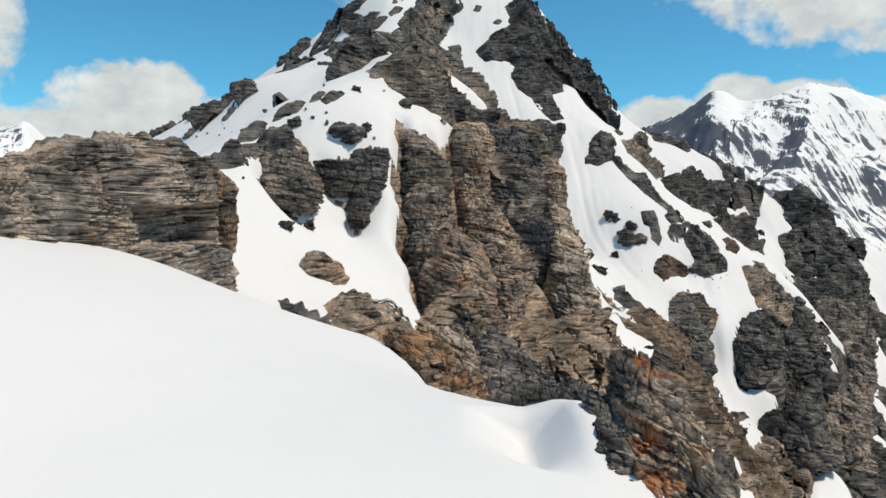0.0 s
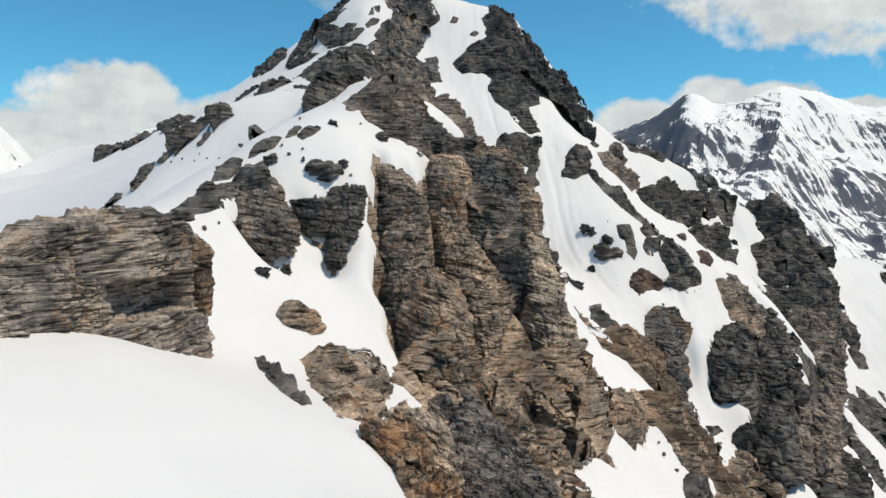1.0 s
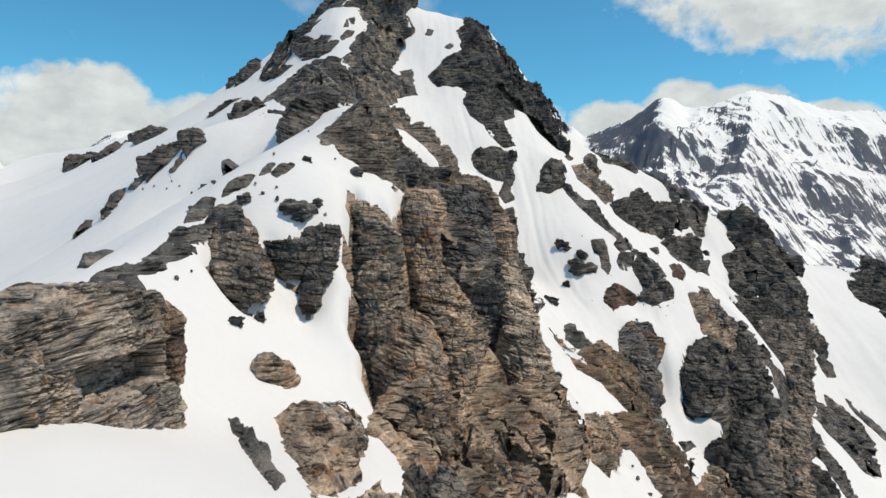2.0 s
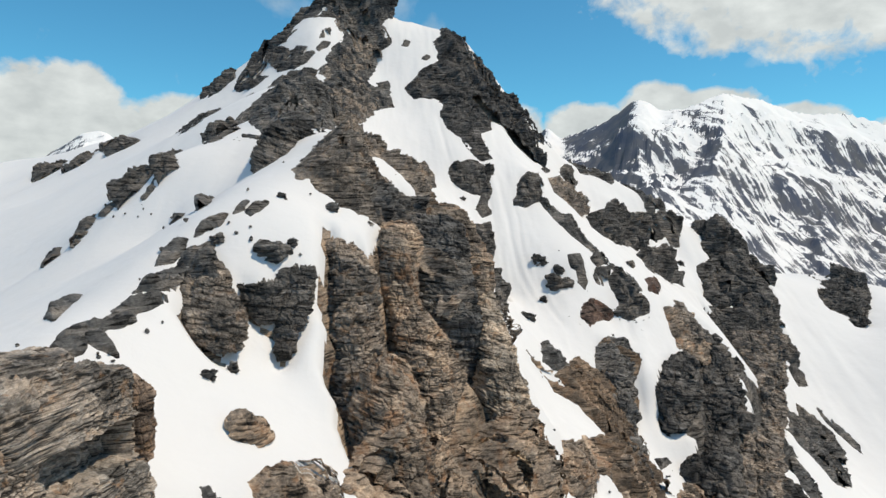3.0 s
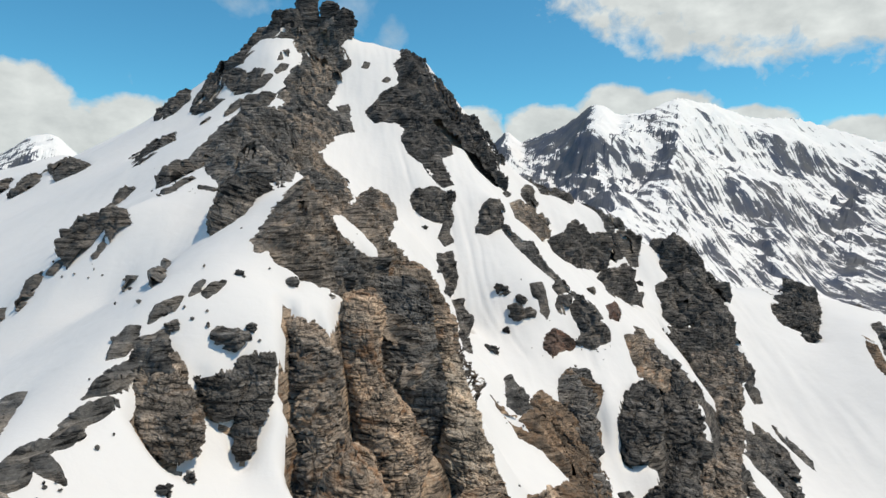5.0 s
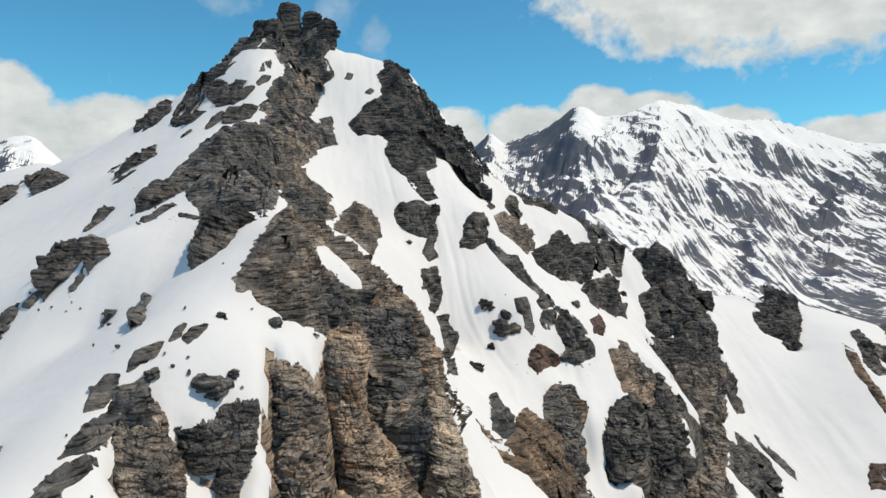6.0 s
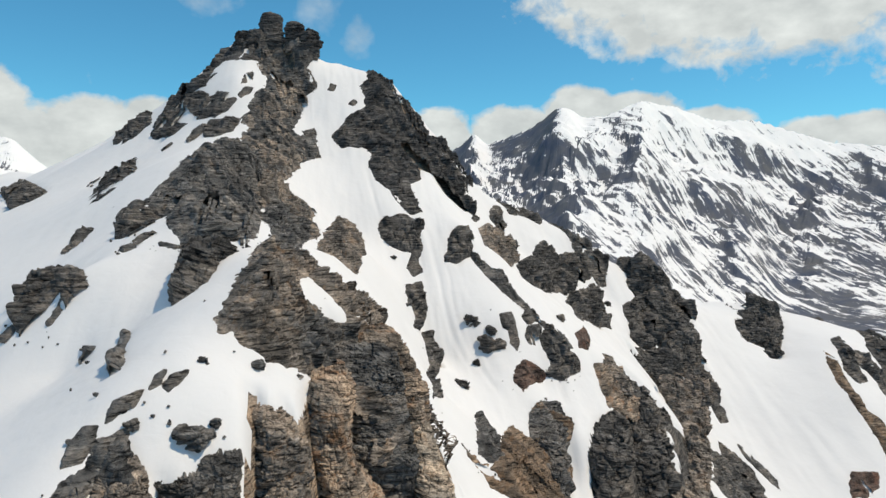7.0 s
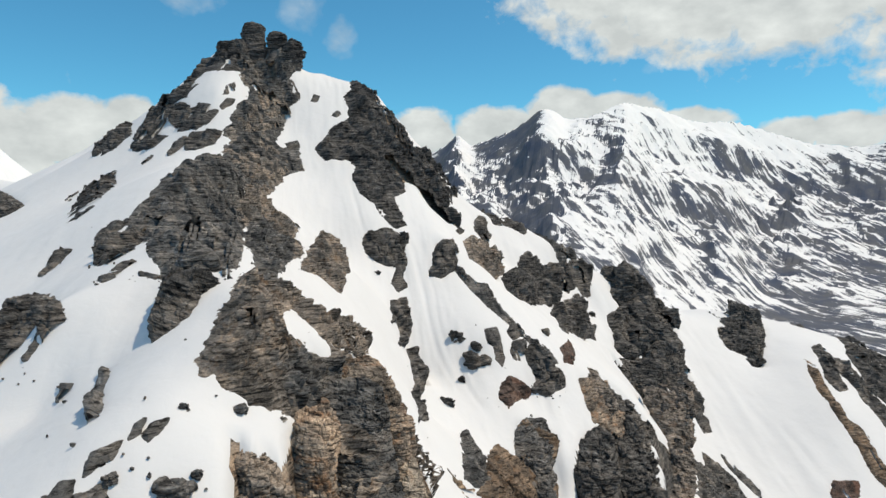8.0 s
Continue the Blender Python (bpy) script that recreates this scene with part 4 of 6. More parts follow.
rib("rock_mass", "", "near_grey", [(94.3, 0.3, 2.67, 31), (93.6, 0.72, 3.7, 28), (93.2, 1.26, 4.46, 25), (92.9, 1.53, 4.88, 23)], 0.07, 614, 10, 0.28, 0.6, 2.2, 2.0, ledge)
bare([(-0.9, 66.6), (1.4, 67.8), (1.8, 62), (1.6, 57), (0, 55), (-1.2, 57.5), (-0.6, 62)], 6)
rib("rock_rib", "brown-grey layered cliff rib beside the snow basin", "umber", [(108.6, -5.1, -2.0, 68.0), (107.2, -4.9, -0.7, 66.4), (106, -4.5, -0.1, 65), (103.8, -4.4, 0.4, 62.8),
    (101.3, -4.1, 0.3, 60.8), (99, -3.4, 0.5, 58.8), (97.2, -3.4, 0.2, 57), (95.3, -3.1, -0.1, 55.5)], 0.10, 501)
rib("rock_rib", "tall brown layered cliff rib with a rounded head", "brown", [(109.8, 0.8, 5.1, 71.5), (106.9, 0.6, 5.5, 69.3), (104.6, 0.7, 4.8, 67.8), (102.1, 0.8, 4.7, 66.6),
    (99.4, 1.0, 6.5, 65.2), (96.8, 1.2, 8.0, 63.8), (94.3, 1.3, 9.1, 62.9), (91.2, 1.7, 8.4, 62), (88.3, 2.0, 7.3, 61)], 0.11, 502, 8)
rib("rock_rib", "orange-brown prow of slanting beds at the cliff foot", "brown", [(98.2, 0.0, 1.9, 55.8), (97.1, -1.0, 2.9, 54.3), (95.5, -1.9, 3.5, 53.2), (93.5, -2.3, 4.0, 52),
    (91.3, -2.4, 4.3, 50.8), (88.9, -0.9, 5.0, 49.5)], 0.10, 503, 20, 0.28)
rib("cliff", "dark grey slab recessed between two cliff ribs", "grey", [(110.5, 3.0, 11.2, 82.6), (106.9, 3.0, 11.6, 79.6), (102.8, 3.4, 12.2, 77.2), (99.2, 4.7, 12.2, 75),
    (95.6, 7.4, 12.6, 75.4), (92.1, 7.6, 12.6, 75.6), (88.8, 7.6, 12.6, 75.4), (85, 7.6, 12.6, 74.6)], 0.13, 504, 8, 0.28, 0.5)
rib("rock_rib", "brown rounded cliff rib above the east gully", "brown", [(111.6, 5.4, 11.4, 85.6), (110.2, 6.0, 12.2, 84.4), (108, 8.7, 14.1, 82.8), (104.9, 9.7, 14.9, 81),
    (101.9, 10.8, 15, 80.3), (99.2, 11.7, 14.2, 79.8)], 0.13, 505, 5, 0.3, 0.8)
rib("rock_rib", "pale tan cliff rib above the east gully", "tan", [(101.5, 12.3, 15.0, 80), (97.1, 12.2, 15.6, 76.5), (93.6, 12.2, 16.6, 73.8), (90.3, 12.0, 17.8, 71.5),
    (87.1, 12.0, 18.7, 69.5), (84.1, 11.3, 19.4, 67.5), (81.2, 10.2, 20, 65.5), (78.4, 10, 19, 64)], 0.12, 506, 14, 0.28)
rib("rock_mass", "", "dark", [(122.8, -13.4, -9.3, 93.0), (120.5, -14.8, -9.4, 90.0), (118.6, -15.3, -9.8, 88.0), (117.2, -15.2, -10.6, 86.8), (116.0, -14.6, -11.4, 86.0)], 0.13, 61, 20, 0.3, 1.0, 1.0, 1.5, buttress, 0.0, 0.6)
rib("cliff", "grey-brown rubbly crag above the snow basin", "umber", [(106.5, -16.2, -13.7, 61.4), (105.3, -15.9, -12.6, 59.3), (103.4, -15.5, -11.0, 56.4), (101.7, -14.7, -10.0, 54.2), (100.0, -12.8, -9.9, 52.2)], 0.09, 721, 10, 0.3, 0.45, 1.6, 0.4)
rib("cliff", "black layered step joining two crags above the basin", "dark", [(105.0, -12.4, -8.1, 60.3), (103.8, -11.8, -7.7, 59.1), (102.4, -10.6, -7.7, 58.2), (101.4, -9.6, -8.1, 57.4)], 0.09, 722, 5, 0.34, 0.45, 1.6, 0.4)
rib("cliff", "black layered crag with a hanging leg above the basin", "dark", [(105.9, -8.0, -4.9, 62.1), (104.1, -8.6, -4.8, 60.3), (102.2, -8.0, -5.1, 58.7), (100.3, -7.9, -6.1, 57.1), (98.6, -7.8, -6.8, 55.6)], 0.09, 723, 5, 0.34, 0.5, 1.6, 0.4)
rib("rock_rib", "brown-grey rock pillar beside the snow couloir", "grey", [(82.7, 52.9, 59, 151.1), (77.8, 50, 59.6, 144.5), (71.8, 50.2, 58.2, 138.5), (67.5, 48.9, 53.9, 128.8), (66.5, 46, 50, 119.2)], 0.26, 701, 6, 0.28, 0.9, 0.45)
rib("buttress", "black rounded buttress between two snow couloirs", "dark", [(78.2, 71.4, 78.5, 152.4), (74, 66, 75.2, 145.2), (71.3, 62.1, 72.6, 138.6), (67.5, 60.1, 71.4, 134.8), (64.4, 59.3, 66.6, 131.2)], 0.26, 702, 6, 0.26, 0.9, 0.4, 0.8, None, 0.5)
rib("buttress", "tall black jointed buttress above the lower gully", "dark", [(79.7, 83.1, 92.9, 166.4), (74.4, 80.5, 90.9, 156.8), (68.4, 77.4, 86.8, 147.6), (64.1, 71.8, 81.3, 136.6), (60.3, 65.1, 76.5, 127.2), (56.3, 61.7, 71.8, 121.2)], 0.26, 703, 6, 0.28, 0.9, 0.4, 4.0, None, 0.4)
rib("buttress", "dark jagged buttress head on the east crest", "dark", [(107.4, 127.4, 136, 245.2), (98.1, 125, 145.3, 240.3), (90.2, 122.9, 144.9, 232.2), (81.3, 121.5, 142.5, 221.2), (72.7, 122.5, 139.8, 212.7)], 0.36, 704, 6, 0.26, 0.9, 0.3, 4.0, None, 0.8)
rib("buttress", "brown-grey buttress foot above the snow bowl", "umber", [(75.2, 109.4, 120.7, 181.2), (67.8, 105.3, 114.7, 171.2), (61.8, 98.4, 107.6, 160.2), (58.4, 88, 97.5, 145.2), (55.1, 81.6, 89.4, 133.7), (53.3, 78.1, 84.2, 126.7)], 0.28, 705, 10, 0.3, 0.9, 0.4)
rib("buttress", "dark knobbly rock under the buttress head", "dark", [(81.5, 106.5, 120.7, 212.2), (75.5, 106.7, 127.2, 205.2), (69, 112.5, 126, 197.2), (62, 111, 124, 186.2)], 0.33, 706, 6, 0.26, 0.8, 0.33, 4.0, None, 0.8)
rib("rock_rib", "brown slab below the eastern snow", "umber", [(87, 75.8, 81.4, 166.2), (83.2, 75, 83.2, 161.6), (79.2, 76.5, 83.9, 158.2)], 0.28, 707, 10, 0.3, 0.7, 0.45, 0.5)
rib("outcrop", "dark rock tooth beside the buttress head", "dark", [(94.4, 119.4, 124.1, 233.3), (87.2, 115.2, 120.8, 223.6), (80.4, 113.3, 120.3, 214.9)], 0.33, 708, 6, 0.25, 0.9, 0.4, 0.5, None, 0.8)
rib("buttress", "dark lower rib between two snow patches", "umber", [(62.8, 82.9, 87.8, 145), (59.1, 75.7, 80.7, 131), (55.5, 71.3, 76.5, 123)], 0.28, 709, 10, 0.3, 0.9, 0.42)
rib("buttress", "black rib beside a thin snow streak", "dark", [(72.5, 92.2, 99.2, 166), (69.2, 84.8, 90.1, 156), (62.8, 82.9, 87.8, 145)], 0.28, 710, 6, 0.3, 0.9, 0.42)
outcrop("outcrop", "dark rock knob on the far snow crest", "dark", 3, 1.5, 0.47, [(-109.3, 282.0), (-102.6, 283.9), (-99.9, 285.0), (-73.6, 229.1), (-78.0, 227.1), (-83.6, 228.5), (-109.0, 289.3)], 101, pieces=3)
outcrop("outcrop", "dark broken ledge along the far snow crest", "dark", 2, 1.5, 0.50, [(-104.1, 243.2), (-118.3, 288.7), (-107.2, 278.1), (-94.8, 244.5), (-96.4, 235.2), (-100.6, 237.0)], 102, pieces=2)
outcrop("outcrop", "dark broken ledge along the far snow crest", "dark", 2, 1.5, 0.50, [(-132.7, 283.5), (-158.3, 352.0), (-143.3, 340.7), (-122.2, 285.3), (-127.4, 278.6)], 103, pieces=3)
outcrop("outcrop", "dark rock band crossing the steep western snow", "black", 2, 1.5, 0.37, [(-45.4, 166.8), (-54.4, 218.1), (-50.7, 223.8), (-47.3, 224.1), (-46.0, 217.7), (-38.3, 166.1), (-40.6, 162.7)], 104, knobby=0.4, gaps=0.27, pieces=2)
outcrop("outcrop", "dark rock band crossing the steep western snow", "black", 2.5, 1.5, 0.46, [(-58.3, 243.1), (-59.4, 259.5), (-52.7, 259.5), (-47.3, 250.6), (-45.9, 240.0), (-51.0, 238.4), (-56.2, 238.8)], 105, knobby=0.4, gaps=0.27, pieces=3)
outcrop("outcrop", "dark rock band crossing the steep western snow", "black", 3, 2, 0.43, [(-44.7, 233.1), (-44.8, 238.7), (-42.4, 243.1), (-41.3, 246.7), (-34.1, 240.1), (-28.0, 232.7), (-24.9, 226.9), (-17.2, 224.8), (-18.6, 221.4), (-23.5, 221.0), (-32.2, 225.4), (-37.0, 224.8), (-42.8, 230.2)], 106, knobby=0.4, gaps=0.27, pieces=9)
outcrop("outcrop", "dark rock band crossing the steep western snow", "black", 3, 2, 0.46, [(-41.0, 242.0), (-29.1, 243.6), (-25.3, 251.5), (-18.5, 247.7), (-17.9, 253.0), (-11.3, 253.8), (-10.9, 239.9), (-16.2, 238.6), (-23.6, 242.0), (-26.2, 241.5), (-24.6, 237.7), (-28.4, 236.2), (-33.9, 238.5), (-38.8, 239.1)], 107, knobby=0.4, gaps=0.27, pieces=10)
outcrop("outcrop", "dark rock band crossing the steep western snow", "black", 2, 1.5, 0.43, [(-27.6, 229.4), (-23.9, 229.6), (-19.8, 226.5), (-18.8, 223.2), (-23.9, 225.4)], 108, knobby=0.4, gaps=0.27, pieces=2)
outcrop("outcrop", "dark rock band crossing the steep western snow", "black", 2, 1.5, 0.41, [(-26.8, 213.8), (-24.2, 218.9), (-20.1, 218.7), (-15.9, 216.4), (-19.7, 213.2), (-25.2, 213.5)], 109, knobby=0.4, gaps=0.27, pieces=2)
outcrop("outcrop", "dark rock band crossing the steep western snow", "black", 1.5, 1, 0.41, [(-32.5, 215.7), (-28.5, 221.5), (-26.5, 218.4), (-29.7, 212.6)], 110, knobby=0.4, gaps=0.27, pieces=2)
outcrop("outcrop", "small dark rock rib poking through the snow", "dark", 1, .7, 0.42, [(-39.0, 217.6), (-35.9, 219.4), (-37.4, 215.3)], 111)
outcrop("outcrop", "dark rock band crossing the steep western snow", "black", 2, 1.2, 0.39, [(-51.1, 196.8), (-54.0, 222.4), (-47.1, 223.0), (-46.5, 216.4), (-48.6, 203.0), (-48.3, 188.7)], 112, knobby=0.4, gaps=0.27, pieces=2)
outcrop("outcrop", "small dark rock rib poking through the snow", "dark", 1, .7, 0.42, [(-59.7, 218.2), (-57.0, 222.2), (-56.9, 213.0)], 113, pieces=2)
outcrop("rock_rib", "grey bedded rock rib below the summit tower", "grey", 5, 2.5, 0.41, [(-11.3, 239.6), (-9.2, 244.8), (-1.8, 244.2), (8.7, 249.0), (4.0, 241.5), (4.4, 237.7), (6.2, 235.9), (3.4, 234.1), (4.6, 229.8), (2.0, 230.0), (1.0, 224.2), (-2.1, 219.4), (1.2, 218.4), (5.5, 220.1), (6.4, 214.0), (6.8, 212.1), (2.9, 208.1), (-1.9, 201.4), (-3.6, 190.1), (-7.8, 188.9), (-9.6, 171.3), (-15.6, 211.1), (-11.8, 214.9), (-15.9, 216.4), (-14.6, 221.5), (-12.3, 226.7), (-9.0, 230.9), (-8.2, 236.4)], 114, pieces=10)
outcrop("cliff", "broad grey rock face of the upper ridge", "grey", 4, 2.5, 0.30, [(-12.0, 172.6), (-9.7, 201.0), (-8.2, 187.6), (-7.7, 171.1), (-8.1, 168.0), (-10.5, 146.6), (-15.5, 143.4), (-20.7, 143.7), (-25.8, 143.9), (-29.5, 147.2), (-27.8, 152.4), (-25.5, 154.7), (-23.4, 163.5), (-21.7, 170.9), (-19.1, 173.1), (-20.0, 207.9)], 115, pieces=10)
outcrop("cliff", "grey broken rock steps on the upper ridge", "grey", 3.5, 1.6, 0.21, [(-27.3, 136.7), (-24.1, 137.3), (-19.9, 138.0), (-15.5, 143.4), (-10.0, 139.1), (-7.6, 141.7), (-4.9, 112.5), (-5.5, 106.2), (-6.2, 98.3), (-6.5, 95.4), (-8.7, 96.3), (-10.9, 97.1), (-11.6, 100.8), (-14.5, 100.3), (-15.8, 103.5), (-17.0, 107.7), (-21.2, 127.1), (-24.5, 139.0), (-27.1, 140.8)], 116, pieces=3)
outcrop("cliff", "broken grey rock at the edge of the ridge face", "grey", 4, 2, 0.33, [(-7.5, 172.3), (-3.5, 179.7), (0.6, 185.0), (3.8, 187.2), (3.8, 157.6), (0.9, 145.8), (0.3, 124.7), (-2.8, 133.0), (-4.3, 133.1), (-5.9, 137.0)], 117, pieces=4)
outcrop("outcrop", "small dark rock rib poking through the snow", "dark", 1, .7, 0.20, [(-24.5, 105.2), (-22.6, 106.0), (-21.6, 106.2), (-20.7, 107.2), (-22.0, 104.6)], 118, pieces=2)
outcrop("outcrop", "small dark rock rib poking through the snow", "dark", 1, .7, 0.19, [(-19.1, 104.7), (-15.5, 102.2), (-16.1, 101.6), (-18.5, 103.5)], 119)
outcrop("outcrop", "clump of dark rocks in the western snow", "dark", 2, 1.2, 0.23, [(-28.8, 121.0), (-33.9, 143.1), (-30.6, 142.6), (-26.8, 141.1), (-24.7, 137.7), (-21.3, 114.6), (-23.5, 111.8), (-26.0, 114.2)], 120, knobby=0.6, gaps=0.5, pieces=2)
outcrop("outcrop", "clump of dark rocks in the western snow", "dark", 1.5, 1, 0.28, [(-35.2, 147.2), (-34.4, 150.5), (-30.2, 148.1), (-28.7, 145.8), (-31.3, 143.5), (-34.0, 144.6)], 121, knobby=0.6, gaps=0.5, pieces=2)
outcrop("outcrop", "clump of dark rocks in the western snow", "dark", 1.5, 1, 0.28, [(-44.3, 144.3), (-43.5, 149.9), (-41.4, 151.4), (-39.6, 148.8), (-41.3, 145.8), (-42.5, 141.7)], 122, knobby=0.6, gaps=0.5, pieces=2)
outcrop("rock_rib", "brown bedded crest of the main ridge", "umber", 3.5, 1.6, 0.15, [(-7.5, 77.3), (-7.6, 85.5), (-6.0, 87.6), (-4.6, 96.0), (-2.3, 96.0), (0.4, 96.2), (1.9, 95.5), (1.4, 91.1), (0.1, 88.1), (0.5, 85.4), (2.7, 85.9), (2.0, 83.7), (1.2, 81.7), (0.2, 76.2), (2.1, 77.6), (1.1, 74.8), (-1.3, 72.9), (-2.4, 72.6), (-4.5, 73.1), (-5.4, 73.0), (-6.0, 73.5), (-6.6, 73.9), (-7.1, 73.6)], 123, pieces=2)
outcrop("rock_rib", "brown ridge crest beside the snow gully", "umber", 3, 1.5, 0.34, [(-8.5, 143.3), (-8.2, 173.2), (-7.4, 197.3), (-4.4, 191.4), (-2.1, 187.0), (2.5, 188.3), (4.7, 186.0), (4.0, 150.3), (2.5, 148.5), (1.3, 153.4), (-1.6, 179.7), (-5.4, 172.7)], 124, pieces=5)
outcrop("outcrop", "dark rounded rock step on the ridge", "dark", 2.5, 1.2, 0.15, [(-0.6, 74.7), (1.2, 81.7), (3.0, 84.9), (4.5, 85.3), (4.8, 84.5), (2.8, 79.0), (2.4, 76.8), (1.1, 75.1)], 125, pieces=2)
outcrop("outcrop", "brown knobbly outcrop below the snow basin", "brown", 2, 1, 0.08, [(-7.2, 41.9), (-5.8, 44.8), (-4.1, 47.0), (-2.6, 48.2), (-2.0, 44.7), (-2.2, 39.6), (-2.0, 36.4), (-3.0, 31.4), (-3.7, 29.3), (-5.3, 35.9)], 130)
outcrop("rock_rib", "dark jagged rib beside the summit gully", "black", 4.5, 2.2, 0.42, [(11.1, 220.1), (15.1, 225.2), (23.2, 231.3), (22.7, 239.9), (26.0, 248.5), (35.1, 246.8), (35.5, 242.7), (39.3, 246.9), (42.9, 243.6), (45.9, 237.8), (53.4, 254.1), (57.6, 253.0), (66.0, 255.5), (54.0, 221.9), (56.8, 216.2), (51.8, 210.0), (42.9, 212.8), (41.1, 217.5), (33.9, 208.0), (35.6, 202.2), (35.3, 198.9), (32.0, 196.5), (29.8, 198.4), (27.0, 202.2), (23.1, 205.1), (21.8, 209.4), (22.0, 216.3), (14.5, 216.9)], 132, knobby=0.5, pieces=10)
outcrop("outcrop", "dark rock knob in the snow gully", "dark", 4, 1.5, 0.36, [(21.8, 190.0), (24.2, 193.3), (29.4, 195.6), (32.6, 194.9), (35.5, 194.5), (33.5, 190.4), (33.1, 186.2), (27.9, 185.6), (25.5, 185.6), (22.6, 187.5)], 133, knobby=0.7, pieces=2)
outcrop("outcrop", "small dark rocks trailing down the gully", "dark", 1.5, .8, 0.35, [(30.9, 186.6), (33.1, 186.5), (31.5, 183.5), (32.7, 181.5), (30.0, 179.4), (28.3, 180.4), (30.0, 184.0)], 134, pieces=2)
outcrop("outcrop", "dark rock ledge beside the snow gully", "umber", 3, 1.3, 0.36, [(3.3, 142.6), (11.1, 191.3), (15.1, 191.1), (16.9, 185.3), (13.9, 155.6), (12.1, 149.2), (10.4, 148.3), (7.3, 148.5)], 135, knobby=0.5, pieces=3)
outcrop("outcrop", "dark rock ledge beside the snow gully", "dark", 2.5, 1.2, 0.33, [(27.6, 175.7), (30.5, 178.0), (32.1, 175.8), (31.7, 171.9), (29.6, 168.0), (26.4, 159.4), (29.6, 172.2), (25.4, 163.7)], 136, knobby=0.5, pieces=2)
outcrop("outcrop", "dark rock ledge beside the snow gully", "dark", 1.8, 1, 0.31, [(30.4, 168.6), (32.8, 169.9), (33.2, 168.0), (34.7, 166.1), (31.2, 154.6), (25.6, 124.0), (22.5, 117.1), (28.5, 151.2), (28.9, 156.8)], 137, knobby=0.5, pieces=2)
outcrop("outcrop", "dark rounded rock knob with a snow apron", "dark", 3.5, 1.2, 0.37, [(39.6, 184.4), (41.7, 190.3), (44.2, 193.0), (49.4, 198.1), (50.0, 193.2), (47.6, 187.4), (42.3, 184.4)], 138, knobby=0.6, pieces=2)
outcrop("rock_rib", "thin grey rock edge along a snow rib", "grey", 1, 1, 0.35, [(47.3, 187.8), (51.5, 186.9), (57.1, 183.6), (60.0, 177.3), (62.8, 172.0), (67.3, 171.4), (69.4, 166.8), (66.5, 165.3), (62.8, 169.7), (57.6, 174.9), (52.2, 180.6), (47.8, 185.1)], 139, pieces=10)
outcrop("rock_rib", "brown-grey rib in the eastern snow", "umber", 2, 1.2, 0.41, [(54.9, 205.8), (61.4, 219.0), (68.8, 227.6), (75.7, 233.1), (68.6, 209.6), (62.0, 199.2), (58.2, 198.3), (53.7, 194.8)], 140, pieces=2)
outcrop("rock_rib", "dark rib along the eastern skyline crest", "dark", 2.5, 1.2, 0.50, [(67.3, 256.5), (74.5, 257.9), (80.3, 258.1), (85.7, 257.1), (92.0, 255.3), (94.6, 254.8), (91.0, 249.4), (85.1, 251.8), (78.9, 249.9), (78.0, 257.9), (72.2, 257.7)], 141, knobby=0.7, pieces=9)
outcrop("outcrop", "small dark rock in the eastern snow", "dark", 1.8, 1, 0.47, [(65.3, 229.5), (72.6, 249.8), (76.6, 253.3), (74.2, 245.4), (75.2, 241.5), (68.3, 225.9), (68.1, 232.2)], 142, pieces=2)
outcrop("outcrop", "small dark rock in the eastern snow", "dark", 1, .6, 0.42, [(53.2, 208.9), (56.8, 216.2), (57.8, 215.8), (54.4, 208.7)], 143)
outcrop("outcrop", "small dark rock in the eastern snow", "dark", 1, .6, 0.47, [(72.4, 232.6), (75.7, 237.8), (75.7, 234.4), (76.6, 233.1), (69.6, 215.4), (68.3, 217.6)], 144, pieces=2)
outcrop("outcrop", "dark broken crag on the eastern slope", "dark", 4, 1.8, 0.48, [(66.7, 205.3), (80.7, 229.3), (84.9, 235.3), (88.2, 238.5), (91.0, 237.2), (91.2, 235.0), (98.3, 242.1), (102.8, 242.1), (116.1, 251.6), (118.8, 252.4), (117.1, 245.2), (113.2, 237.8), (109.0, 235.9), (107.5, 237.6), (99.1, 232.3), (93.7, 222.7), (86.0, 214.0), (77.0, 203.1), (69.8, 198.4), (66.4, 198.9)], 145, knobby=0.9, pieces=10)
outcrop("rock_rib", "dark rib along the eastern skyline crest", "grey", 2.5, 1.2, 0.50, [(95.9, 254.5), (101.6, 253.4), (106.2, 250.5), (113.2, 250.4), (116.5, 251.5), (103.0, 242.6), (102.1, 247.0), (100.7, 253.8)], 146, knobby=0.7, pieces=5)
outcrop("outcrop", "dark broken crag on the eastern slope", "dark", 3.5, 1.5, 0.46, [(96.8, 225.2), (106.6, 235.4), (109.9, 235.4), (105.2, 227.6), (106.3, 223.2), (103.0, 213.2), (93.6, 206.6), (82.8, 194.8), (86.2, 207.2), (82.5, 203.7), (91.5, 220.1)], 147, knobby=0.9, pieces=5)
outcrop("outcrop", "dark outcrop in the eastern snowfield", "dark", 2, 1, 0.35, [(57.1, 171.0), (59.8, 175.5), (62.3, 174.8), (62.7, 172.9), (58.1, 169.4)], 148, knobby=0.8, pieces=2)
outcrop("outcrop", "dark outcrop in the eastern snowfield", "dark", 2, 1, 0.34, [(56.1, 165.8), (57.9, 168.9), (61.7, 171.0), (61.1, 168.4), (58.9, 165.1), (56.5, 164.7)], 149, knobby=0.8, pieces=2)
